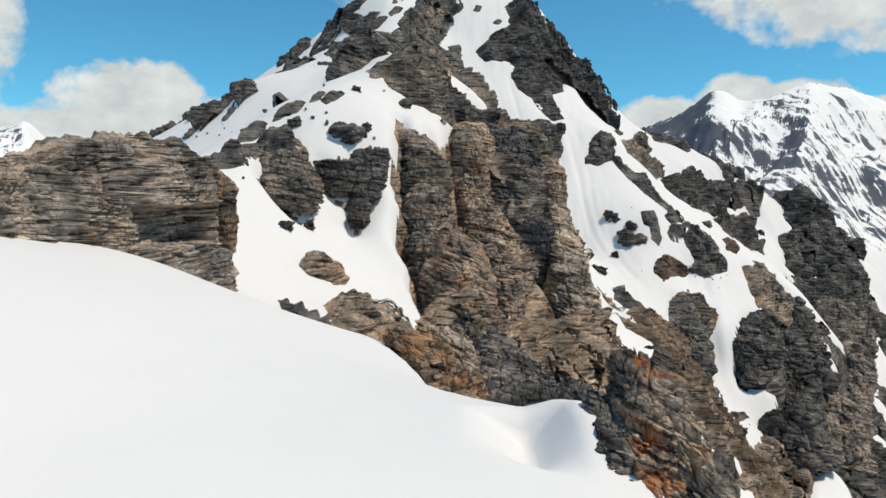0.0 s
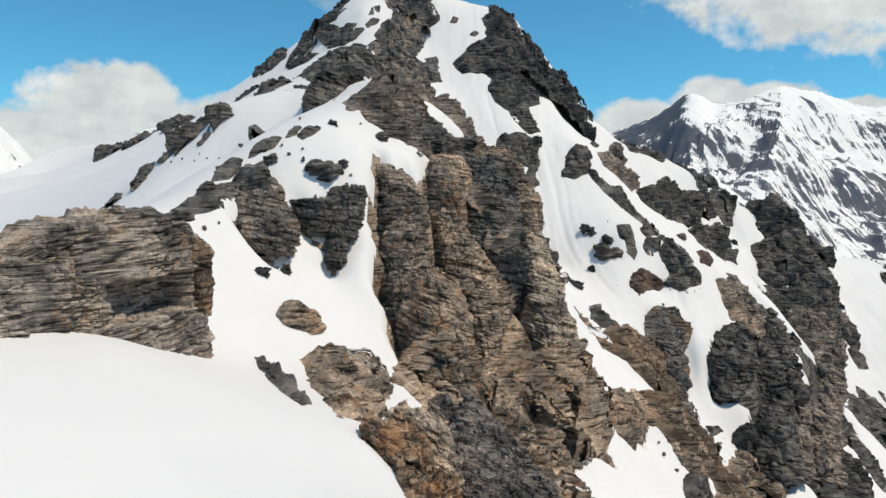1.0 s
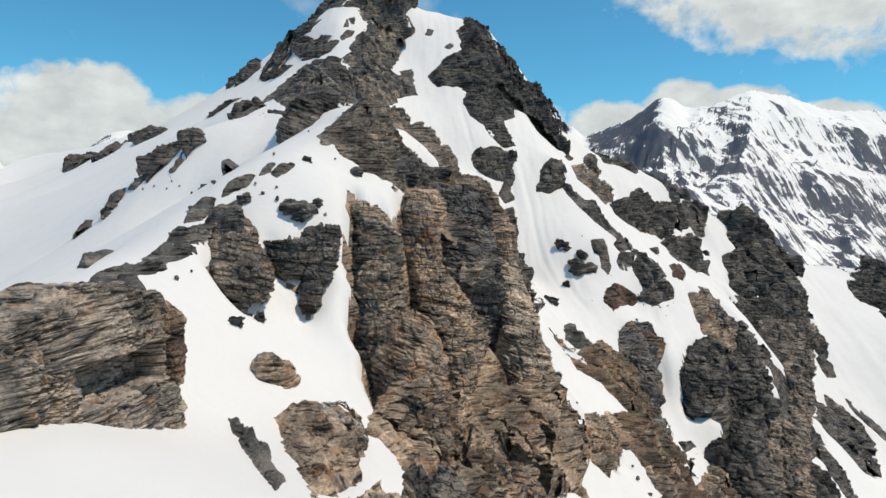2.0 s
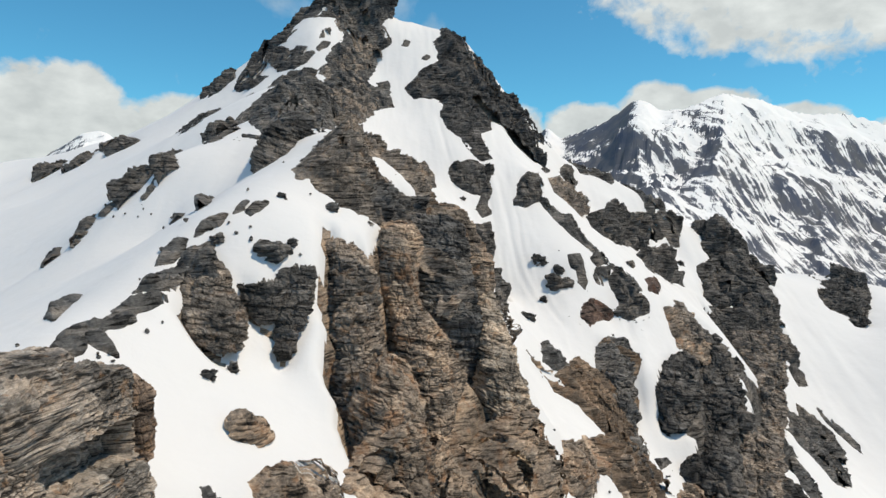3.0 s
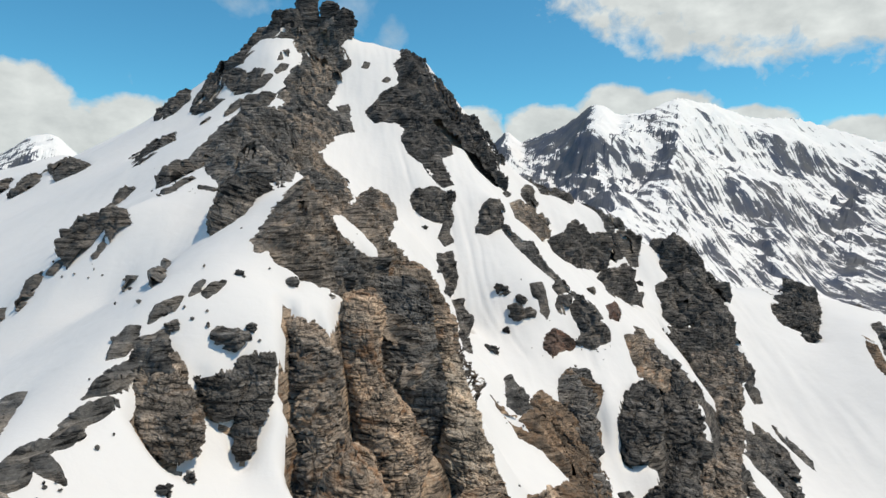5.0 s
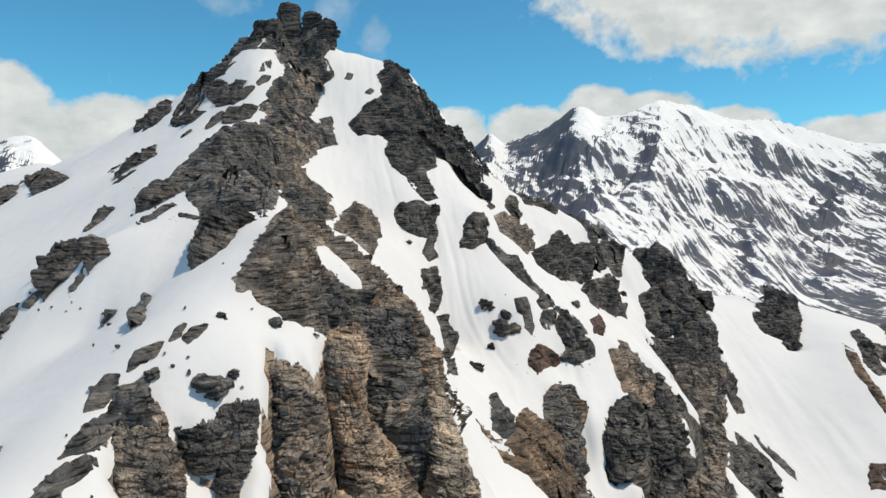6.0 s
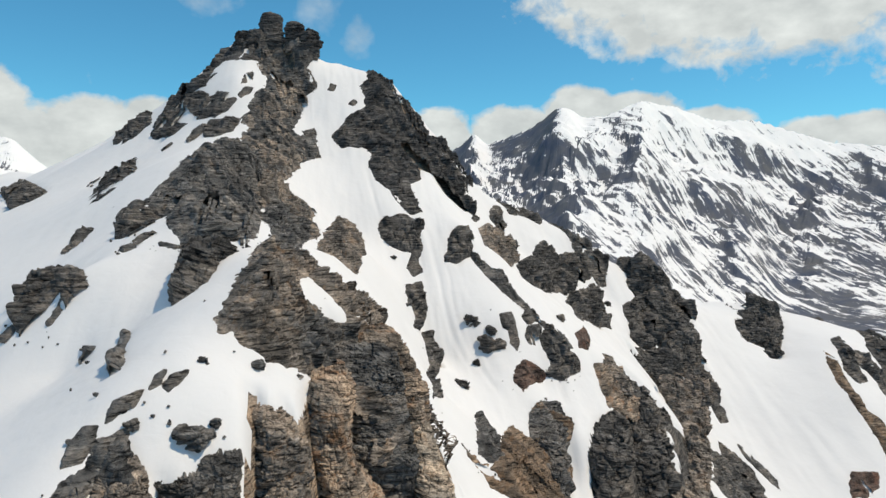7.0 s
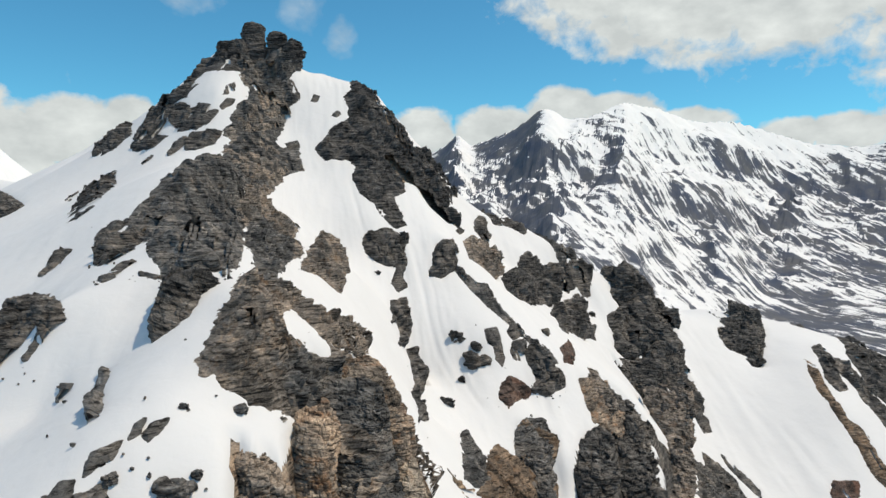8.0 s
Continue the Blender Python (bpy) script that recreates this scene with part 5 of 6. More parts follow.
outcrop("outcrop", "dark broken crag on the eastern slope", "dark", 3.5, 1.5, 0.34, [(61.0, 166.9), (63.3, 171.2), (66.7, 169.9), (67.9, 165.1), (71.0, 165.2), (69.1, 161.8), (63.9, 158.7), (59.1, 159.5), (61.3, 161.5), (60.6, 164.4)], 150, knobby=0.9, pieces=2)
outcrop("outcrop", "dark broken crag on the eastern slope", "red", 3, 1.3, 0.32, [(49.4, 154.8), (51.7, 159.0), (54.6, 161.2), (57.4, 160.7), (59.4, 160.3), (58.9, 158.9), (53.1, 154.7), (51.1, 152.8)], 151, knobby=0.9, pieces=2)
outcrop("outcrop", "small dark rock in the eastern snow", "red", 1.5, .8, 0.36, [(73.1, 173.9), (82.3, 189.4), (80.9, 181.5), (74.8, 169.2), (71.8, 168.2)], 152, pieces=2)
outcrop("outcrop", "dark outcrop in the eastern snowfield", "dark", 2.5, 1.2, 0.34, [(50.6, 170.7), (54.3, 171.7), (54.4, 169.2), (54.1, 166.3), (54.4, 164.6), (52.9, 162.8), (51.6, 164.2), (52.0, 166.8), (50.7, 167.6)], 153, knobby=0.8, pieces=2)
block("boulder", "dark boulder lying in the snow", "dark", (43.3, 170.2, 98.4), (3.5, 2.9, 4.0), -12, 0.23, 154, 3.0, 0.7, group="boulders in the snow", fine=3.0)
block("boulder", "dark boulder lying in the snow", "dark", (47.5, 167.8, 96.5), (2.9, 2.4, 1.9), -24, 0.15, 155, 3.0, 0.7, group="boulders in the snow", fine=3.0)
block("boulder", "dark boulder lying in the snow", "dark", (47.2, 165.0, 93.4), (5.0, 4.1, 3.3), 28, 0.25, 156, 3.0, 0.7, group="boulders in the snow", fine=3.0)
block("boulder", "dark boulder lying in the snow", "dark", (42.0, 161.6, 89.5), (2.2, 1.8, 2.4), -28, 0.14, 157, 3.0, 0.7, group="boulders in the snow", fine=3.0)
block("boulder", "dark boulder lying in the snow", "dark", (36.9, 153.8, 86.1), (3.9, 3.2, 3.9), -5, 0.26, 158, 3.0, 0.7, group="boulders in the snow", fine=3.0)
block("boulder", "dark boulder lying in the snow", "dark", (109.5, 229.0, 92.9), (3.2, 2.7, 3.8), 22, 0.21, 159, 3.0, 0.7, group="boulders in the snow", fine=3.0)
block("boulder", "dark boulder lying in the snow", "dark", (70.8, 179.3, 96.8), (3.0, 2.4, 2.3), -27, 0.17, 160, 3.0, 0.7, group="boulders in the snow", fine=3.0)
block("boulder", "dark boulder lying in the snow", "dark", (24.8, 181.7, 114.7), (1.8, 1.5, 1.6), 29, 0.12, 161, 3.0, 0.7, group="boulders in the snow", fine=3.0)
outcrop("outcrop", "smooth grey slab at the gully bottom", "grey", 2, 1.2, 0.23, [(29.8, 116.0), (38.3, 145.6), (39.7, 143.6), (40.0, 135.9), (33.4, 111.6), (30.6, 110.9), (28.8, 111.5)], 162, pieces=2)
outcrop("rock_slope", "rust-brown earthy slope under the snow edge", "rust", 1.5, 1.5, 0.23, [(26.3, 111.5), (28.9, 110.1), (33.0, 110.6), (43.5, 139.2), (45.7, 140.1), (49.2, 141.2), (51.0, 137.2), (54.8, 137.2), (53.7, 131.3), (49.5, 118.4), (43.8, 112.3), (36.8, 104.4), (32.6, 106.1), (29.4, 108.4)], 163, pieces=7)
outcrop("buttress", "dark jagged buttress falling from the east crest", "dark", 5.5, 2.2, 0.50, [(127.8, 250.0), (132.4, 255.7), (135.7, 255.1), (142.0, 253.4), (145.3, 254.0), (153.4, 258.1), (157.6, 258.2), (156.8, 252.0), (154.3, 242.5), (150.3, 233.8), (146.4, 226.2), (146.5, 221.8), (143.9, 215.5), (143.4, 211.5), (140.0, 211.7), (140.3, 215.5), (134.5, 211.4), (129.6, 207.4), (132.9, 216.3), (127.3, 214.0), (126.5, 220.0), (120.8, 220.5), (120.8, 225.4), (127.0, 232.2), (126.5, 240.5)], 164, knobby=0.9, pieces=10)
outcrop("outcrop", "dark rock tooth at the buttress edge", "dark", 3, 1.3, 0.50, [(116.9, 231.2), (122.9, 234.8), (124.9, 231.4), (125.4, 227.9), (118.7, 224.6), (115.7, 227.0)], 165, knobby=0.8, pieces=2)
outcrop("outcrop", "grey broken rock at the snow bowl edge", "grey", 2.5, 1.3, 0.40, [(125.4, 189.8), (131.3, 190.8), (136.2, 186.4), (135.5, 177.9), (120.8, 155.5), (111.6, 150.5), (110.2, 153.7), (104.6, 154.8)], 166, pieces=9)
outcrop("outcrop", "dark rock tooth at the buttress edge", "dark", 2, .8, 0.49, [(141.2, 211.3), (143.5, 209.7), (142.5, 205.1), (137.8, 204.2)], 167, knobby=0.8, pieces=2)
outcrop("outcrop", "dark rock tooth at the buttress edge", "dark", 2.5, .9, 0.49, [(138.1, 209.2), (142.4, 212.4), (143.2, 209.0), (141.9, 205.1), (137.8, 203.3)], 168, knobby=0.8, pieces=2)
rib("buttress", "black isolated rock block in the snow bowl", "dark", [(88.3, 198.5, 207, 261), (81.1, 195.5, 209.0, 258.8), (76.6, 185.5, 198.6, 245.2), (72.1, 180.9, 190.2, 235.9), (69.4, 178.4, 182.4, 227.5)], 0.4, 731, 4, 0.3, 0.8, 0.3, 0.6)
rib("outcrop", "low black wing of the rock block in the snow bowl", "dark", [(83.4, 186, 200, 258), (79.3, 176.0, 194, 248), (76.1, 173.5, 188, 241), (73.1, 175, 184, 236)], 0.4, 732, 4, 0.3, 0.7, 0.3, 0.6)
outcrop("outcrop", "dark rocks at the edge of the snow bowl", "dark", 3, 1.5, 0.50, [(211.4, 237.0), (216.8, 239.0), (214.4, 230.5), (209.6, 222.5), (202.3, 209.5), (196.8, 207.7), (197.7, 215.4), (203.5, 224.5)], 170, gaps=0.3, pieces=6)
outcrop("rock_slope", "bare brown scree strip beside the snow bowl", "rust", 1.5, 1.5, 0.50, [(199.4, 227.8), (199.1, 221.1), (194.5, 211.9), (191.6, 203.5), (190.8, 197.7), (193.5, 193.2), (192.5, 187.6), (192.5, 182.8), (188.2, 176.9), (185.4, 181.7), (187.1, 188.0), (187.7, 194.5), (187.8, 200.0), (189.8, 209.5), (191.7, 214.9)], 171, pieces=10)
outcrop("outcrop", "dark rocks at the edge of the snow bowl", "dark", 2.5, 1.5, 0.50, [(214.9, 229.6), (217.9, 228.5), (216.4, 218.7), (216.1, 211.9), (213.5, 202.7), (205.3, 194.2), (205.1, 204.8), (208.1, 215.5), (206.8, 219.6)], 172, gaps=0.3, pieces=10)
outcrop("outcrop", "dark rim of the snow bowl", "dark", 3, 1.5, 0.50, [(249.5, 264.5), (257.4, 262.9), (256.1, 242.8), (217.9, 204.9), (215.4, 212.5), (226.5, 234.4)], 173, gaps=0.3, pieces=10)
outcrop("outcrop", "dark rim of the snow bowl", "dark", 1.5, 1, 0.50, [(227.9, 268.6), (231.9, 269.1), (234.8, 267.1), (230.7, 264.9)], 174, gaps=0.3, pieces=2)
outcrop("outcrop", "dark rocks at the edge of the snow bowl", "red", 3, 1, 0.50, [(167.7, 180.3), (171.2, 182.9), (179.0, 180.9), (176.3, 177.2), (169.7, 175.7), (165.3, 176.6)], 175, gaps=0.3, pieces=2)
outcrop("outcrop", "grey broken rock at the snow bowl edge", "dark", 2, 1.2, 0.46, [(132.2, 195.8), (137.4, 192.1), (139.3, 188.5), (137.9, 180.5), (130.6, 179.5), (128.7, 185.8)], 176, pieces=5)
outcrop("rock_rib", "thin line of rubble down the snow", "grey", .8, .7, 0.48, [(140.0, 197.2), (143.2, 191.4), (145.7, 185.2), (143.9, 181.2), (142.0, 185.7), (139.6, 192.2)], 177, pieces=5)
outcrop("outcrop", "dark rocks strung along the western snow", "dark", 1.3, 1, 0.20, [(-36.4, 100.8), (-43.2, 123.9), (-40.3, 122.3), (-38.6, 122.8), (-34.0, 116.6), (-27.8, 100.6), (-26.7, 98.4), (-27.2, 97.0), (-28.7, 96.8), (-30.6, 99.9), (-31.4, 98.6), (-32.0, 97.1), (-32.9, 96.5), (-34.3, 97.3)], 178, knobby=0.5, gaps=0.6, pieces=2)
outcrop("outcrop", "dark rocks strung along the western snow", "dark", 1.8, .8, 0.19, [(-31.6, 96.7), (-30.7, 97.5), (-30.0, 98.5), (-29.0, 96.5), (-29.7, 95.5), (-30.9, 95.6)], 179, knobby=0.5, gaps=0.35)
outcrop("outcrop", "dark rocks strung along the western snow", "dark", 1.2, .7, 0.20, [(-37.8, 99.5), (-36.7, 101.0), (-35.1, 99.2), (-36.2, 97.6)], 180, knobby=0.5, gaps=0.35)
outcrop("outcrop", "dark rocks strung along the western snow", "dark", 1.8, .8, 0.20, [(-40.6, 96.5), (-40.3, 98.9), (-39.6, 100.9), (-39.1, 101.7), (-38.3, 98.7), (-38.6, 95.5), (-39.3, 94.6)], 181, knobby=0.5, gaps=0.35, pieces=2)
outcrop("outcrop", "dark rocks strung along the western snow", "dark", 1.2, .7, 0.20, [(-43.6, 95.1), (-46.4, 104.2), (-43.1, 99.7), (-41.5, 94.8), (-42.1, 93.1)], 182, knobby=0.5, gaps=0.35)
outcrop("boulder", "grey rock half sunk in the western snow", "grey", 1.8, .7, 0.12, [(-24.1, 53.1), (-27.0, 60.9), (-26.5, 61.8), (-24.9, 61.5), (-23.9, 57.2), (-22.9, 53.2), (-22.6, 51.1)], 183, group="boulders in the snow")
outcrop("boulder", "grey rock half sunk in the western snow", "grey", 1.6, .6, 0.12, [(-18.5, 61.0), (-18.6, 63.2), (-18.0, 64.5), (-16.9, 64.3), (-16.8, 62.9), (-17.4, 61.3)], 184, group="boulders in the snow")
outcrop("outcrop", "grey bedded spur rising from the basin", "grey", 2, 1, 0.12, [(-18.3, 54.8), (-18.2, 56.6), (-17.8, 59.0), (-16.7, 60.4), (-16.4, 62.2), (-16.0, 63.1), (-14.6, 63.5), (-13.4, 61.8), (-12.6, 60.0), (-12.8, 58.4), (-13.6, 58.6), (-14.9, 59.5), (-15.6, 59.6), (-16.2, 58.6), (-16.3, 56.5), (-16.9, 55.8)], 185, pieces=2)
outcrop("outcrop", "grey bedded spur rising from the basin", "grey", 1.2, .7, 0.11, [(-18.9, 50.4), (-18.6, 52.4), (-17.8, 54.0), (-16.7, 55.2), (-16.0, 55.2), (-16.7, 53.1), (-17.7, 51.3), (-18.4, 50.1)], 186, pieces=2)
outcrop("outcrop", "grey bedded spur rising from the basin", "grey", 1.2, .7, 0.10, [(-20.7, 47.4), (-20.3, 48.7), (-19.7, 49.4), (-18.7, 50.0), (-17.5, 51.9), (-16.9, 51.2), (-17.8, 49.5), (-18.8, 48.3), (-19.4, 47.3), (-20.1, 46.9)], 187, pieces=2)
outcrop("outcrop", "grey bedded rock by the snow basin", "grey", 1.2, .6, 0.10, [(-20.8, 45.2), (-20.6, 46.9), (-19.8, 47.4), (-18.9, 47.1), (-18.8, 46.1), (-19.6, 45.4)], 188)
outcrop("outcrop", "grey bedded rock by the snow basin", "grey", 1, .5, 0.10, [(-19.2, 47.8), (-18.4, 48.3), (-17.6, 47.9), (-16.8, 46.9), (-17.9, 46.9), (-18.7, 47.2)], 189)
block("boulder", "dark boulder lying in the snow", "grey", (-8.9, 62.9, 106.8), (2.4, 2.0, 1.9), -24, 0.14, 191, 3.0, 0.7, group="boulders in the snow", fine=3.0)
block("boulder", "dark boulder lying in the snow", "grey", (-7.4, 64.2, 107.8), (0.9, 0.7, 0.6), 19, 0.05, 192, 3.0, 0.7, group="boulders in the snow", fine=3.0)
block("boulder", "dark boulder lying in the snow", "grey", (-7.2, 63.3, 106.9), (0.6, 0.5, 0.7), 7, 0.05, 193, 3.0, 0.7, group="boulders in the snow", fine=3.0)
outcrop("boulder", "grey rock half sunk in the western snow", "grey", 1.5, .6, 0.13, [(-16.1, 64.5), (-15.9, 66.2), (-14.9, 66.2), (-13.6, 66.5), (-14.2, 65.3), (-15.2, 65.0)], 194, group="boulders in the snow")
outcrop("boulder", "grey rock half sunk in the western snow", "grey", 1.2, .5, 0.13, [(-13.0, 66.6), (-12.7, 68.0), (-12.0, 68.4), (-12.0, 67.1)], 195, group="boulders in the snow")
outcrop("boulder", "grey rock half sunk in the western snow", "grey", 1.2, .5, 0.13, [(-11.8, 66.6), (-11.4, 67.7), (-10.0, 68.2), (-10.5, 67.1), (-11.4, 66.2)], 196, group="boulders in the snow")
block("boulder", "dark boulder lying in the snow", "grey", (-14.0, 63.9, 108.1), (1.1, 0.9, 0.7), 26, 0.05, 197, 3.0, 0.7, group="boulders in the snow", fine=3.0)
outcrop("boulder", "grey rock half sunk in the western snow", "grey", 1.4, .5, 0.18, [(-25.3, 89.0), (-25.1, 91.0), (-23.7, 89.8), (-23.9, 87.6)], 198, group="boulders in the snow")
outcrop("boulder", "grey rock half sunk in the western snow", "grey", 1.4, .5, 0.15, [(-18.8, 75.9), (-20.6, 88.6), (-19.5, 88.1), (-16.6, 72.6), (-17.0, 70.7)], 199, group="boulders in the snow")
block("boulder", "dark boulder lying in the snow", "grey", (-4.2, 71.3, 111.0), (1.2, 1.0, 0.9), -28, 0.07, 200, 3.0, 0.7, group="boulders in the snow", fine=3.0)
block("boulder", "dark boulder lying in the snow", "grey", (-11.7, 50.2, 98.7), (1.5, 1.2, 1.2), -13, 0.09, 201, 3.0, 0.7, group="boulders in the snow", fine=3.0)
block("boulder", "dark boulder lying in the snow", "grey", (-10.3, 52.5, 98.8), (1.0, 0.8, 1.1), -19, 0.07, 202, 3.0, 0.7, group="boulders in the snow", fine=3.0)
block("boulder", "brown layered boulder in the snow basin", "brown", (-8.4, 46.7, 95.7), (3.6, 3.0, 2.4), 20, 0.06, 77, 2.6, 0.16, (0, 38), group="boulders in the snow", fine=1.5)
outcrop("outcrop", "low grey ledge showing through the basin snow", "grey", .8, .4, 0.07, [(-9.9, 40.1), (-9.4, 40.1), (-8.2, 38.0), (-6.6, 34.7), (-5.2, 30.7), (-5.1, 27.7), (-6.8, 32.6), (-8.7, 37.5)], 204)
block("boulder", "dark boulder lying in the snow", "grey", (-8.8, 69.5, 112.2), (0.9, 0.8, 0.9), 2, 0.06, 205, 3.0, 0.7, group="boulders in the snow", fine=3.0)
block("boulder", "dark boulder lying in the snow", "grey", (0.0, 72.8, 109.5), (0.9, 0.7, 0.5), 2, 0.05, 206, 3.0, 0.7, group="boulders in the snow", fine=3.0)
outcrop("rock_rib", "brown rock arm holding a pocket of snow", "umber", 3, 1.0, 0.16, [(-0.7, 99.6), (1.3, 100.4), (3.3, 93.3), (6.7, 110.0), (11.6, 131.7), (15.4, 139.1), (14.2, 120.2), (7.1, 91.6), (4.9, 88.2), (3.9, 89.4), (2.1, 90.1), (0.5, 93.0)], 225, pieces=3)
outcrop("rock_rib", "brown rounded shoulder at the top of the cliff", "umber", 3.5, 1.4, 0.16, [(10.6, 97.0), (12.1, 96.3), (12.4, 96.1), (13.4, 95.5), (15.0, 95.5), (16.5, 95.0), (17.6, 94.9), (19.4, 95.5), (19.1, 89.7), (7.7, 73.5), (8.8, 77.9), (5.7, 77.2), (5.4, 80.3), (6.3, 83.8), (4.5, 84.6), (6.0, 87.1), (5.1, 88.5)], 207, pieces=6)
outcrop("outcrop", "dark rounded rock step on the ridge", "grey", 3, 1.2, 0.15, [(-0.0, 79.4), (2.0, 85.1), (3.9, 85.5), (6.6, 86.5), (6.3, 83.8), (5.4, 80.3), (3.4, 76.9), (1.0, 75.1), (-0.1, 75.6)], 208, pieces=2)
outcrop("rock_rib", "dark rock step carrying the summit towers", "grey", 4, 2, 0.47, [(-18.5, 247.7), (-17.9, 253.0), (-11.6, 253.5), (3.7, 248.9), (5.9, 249.0), (8.7, 249.1), (1.8, 241.0), (-9.1, 239.1), (-11.8, 240.4)], 209, pieces=10)
bare([(-0.5, 68.9), (1.7, 74.2), (4.6, 82.7), (4.0, 83.5), (5.6, 87.0), (8.1, 90.6), (11.8, 90.1), (14.8, 89.4), (16.0, 88.7), (17.9, 87.6), (19.6, 89.3), (21.0, 87.5), (20.5, 78.5), (21.3, 76.2), (-2.3, 49.6), (-1.6, 54.1), (-0.6, 54.7), (0.0, 59.7), (0.4, 66.0)], 3.5)
outcrop("cliff", "brown lower wall of the main cliff", "brown", 2.2, 1.4, 0.12, [(-2.1, 45.6), (-1.0, 49.8), (0.7, 51.9), (15.9, 72.1), (17.2, 69.6), (19.0, 69.3), (19.5, 68.3), (16.8, 63.0), (13.4, 60.2), (14.6, 58.6), (15.1, 56.3), (5.5, 40.4), (4.1, 41.0), (2.4, 41.5), (1.9, 38.7), (1.8, 45.2), (0.6, 42.4), (0.0, 44.8), (-0.9, 46.2)], 211, knobby=0.7, pieces=6)
outcrop("buttress", "large grey lower buttress with snow streaks", "dark", 4, 1.8, 0.32, [(83.0, 129.6), (89.7, 137.4), (92.5, 136.9), (92.7, 132.6), (89.9, 126.6), (81.3, 121.4), (77.7, 122.9)], 215, knobby=0.6, gaps=0.2, pieces=3)
outcrop("buttress", "large grey lower buttress with snow streaks", "brown", 4, 1.8, 0.27, [(60.4, 124.0), (67.1, 127.3), (70.9, 126.9), (71.1, 124.1), (66.3, 117.3), (63.1, 112.3), (36.8, 81.1), (39.3, 85.7), (53.0, 110.5)], 216, knobby=0.6, gaps=0.2, pieces=4)
outcrop("rock_rib", "grey rib at the edge of the snow bowl", "grey", 3, 1.5, 0.41, [(126.6, 191.1), (130.2, 188.6), (134.6, 187.7), (134.4, 183.7), (109.8, 156.8), (104.8, 154.8), (103.8, 156.5)], 217, pieces=3)
outcrop("rock_rib", "grey rib at the edge of the snow bowl", "grey", 3, 1.5, 0.34, [(99.2, 146.9), (101.9, 145.1), (101.0, 140.0), (99.9, 134.8), (96.9, 134.1), (96.7, 138.4), (96.1, 141.4)], 218, pieces=3)
outcrop("rock_rib", "brown-grey rock pillar above the lower gully", "grey", 4.5, 1.6, 0.29, [(52.0, 148.4), (54.9, 151.1), (59.3, 152.2), (61.6, 147.8), (59.2, 145.1), (55.6, 140.3), (54.0, 134.6), (53.9, 127.1), (52.9, 119.5), (39.4, 91.6), (38.7, 94.1), (47.8, 121.5), (54.1, 139.6), (52.6, 144.2), (49.7, 143.1)], 219, pieces=8)
outcrop("rock_rib", "grey rib at the foot of the east gully", "brown", 3, 1.5, 0.20, [(26.1, 89.4), (29.0, 93.7), (31.7, 97.1), (33.2, 96.4), (34.4, 93.7), (37.9, 95.5), (40.7, 95.9), (43.4, 96.1), (41.6, 90.9), (37.1, 87.1), (35.3, 87.5), (35.2, 90.4), (33.7, 91.8), (32.0, 91.5), (30.6, 88.6), (26.1, 79.5), (23.6, 77.3), (23.6, 80.3)], 220, pieces=3)
outcrop("rock_rib", "grey rib at the foot of the east gully", "dark", 2, 1, 0.19, [(34.7, 84.5), (36.6, 86.8), (38.9, 87.7), (38.9, 85.4), (36.8, 81.9), (32.3, 77.2), (33.1, 80.8)], 221, pieces=2)
outcrop("outcrop", "small dark rock in the couloir", "dark", 2, 1, 0.28, [(56.5, 127.7), (60.2, 130.9), (60.7, 129.5), (56.5, 125.1)], 222)
outcrop("outcrop", "brown rock step in the eastern snow", "brown", 3, 1.5, 0.35, [(74.6, 164.6), (79.6, 168.7), (84.8, 171.0), (83.9, 163.8), (87.3, 163.4), (88.6, 161.5), (82.3, 156.8), (79.2, 156.6), (74.4, 155.8), (74.2, 159.4)], 223, pieces=4)
bare([(69.0, 150.9), (63.1, 141.9), (62.0, 138.1), (60.0, 137.0), (60.5, 135.2), (60.6, 134.0), (65.0, 135.4), (67.7, 133.6), (63.0, 124.4), (57.3, 118.5), (61.4, 118.3), (59.9, 113.3), (56.6, 105.2), (84.1, 121.4), (108.8, 159.1), (108.4, 161.9), (105.8, 164.1), (106.3, 164.4), (105.0, 165.7), (101.4, 167.9), (97.9, 170.1), (95.0, 172.0), (93.4, 172.6), (90.5, 174.2), (87.5, 176.0), (78.4, 167.2), (74.0, 163.7), (75.3, 160.2), (76.8, 157.7), (75.9, 155.7), (71.5, 151.5)], 1.6, [[(88.8, 154.6), (91.5, 155.4), (92.9, 152.3), (89.4, 148.4), (88.0, 150.5)], [(67.5, 118.0), (73.5, 123.4), (75.2, 121.2), (72.6, 115.8), (63.6, 110.9)], [(89.5, 138.7), (94.1, 142.8), (97.5, 141.6), (93.2, 135.1), (91.0, 136.6)], [(71.0, 138.2), (73.1, 140.0), (71.6, 136.0), (69.4, 134.0)], [(104.8, 158.8), (128.4, 187.4), (104.2, 151.7), (101.6, 152.0)], [(83.5, 155.5), (86.0, 156.9), (84.9, 154.7)], [(91.5, 161.1), (93.5, 160.4), (90.5, 156.0), (90.3, 158.4)]])
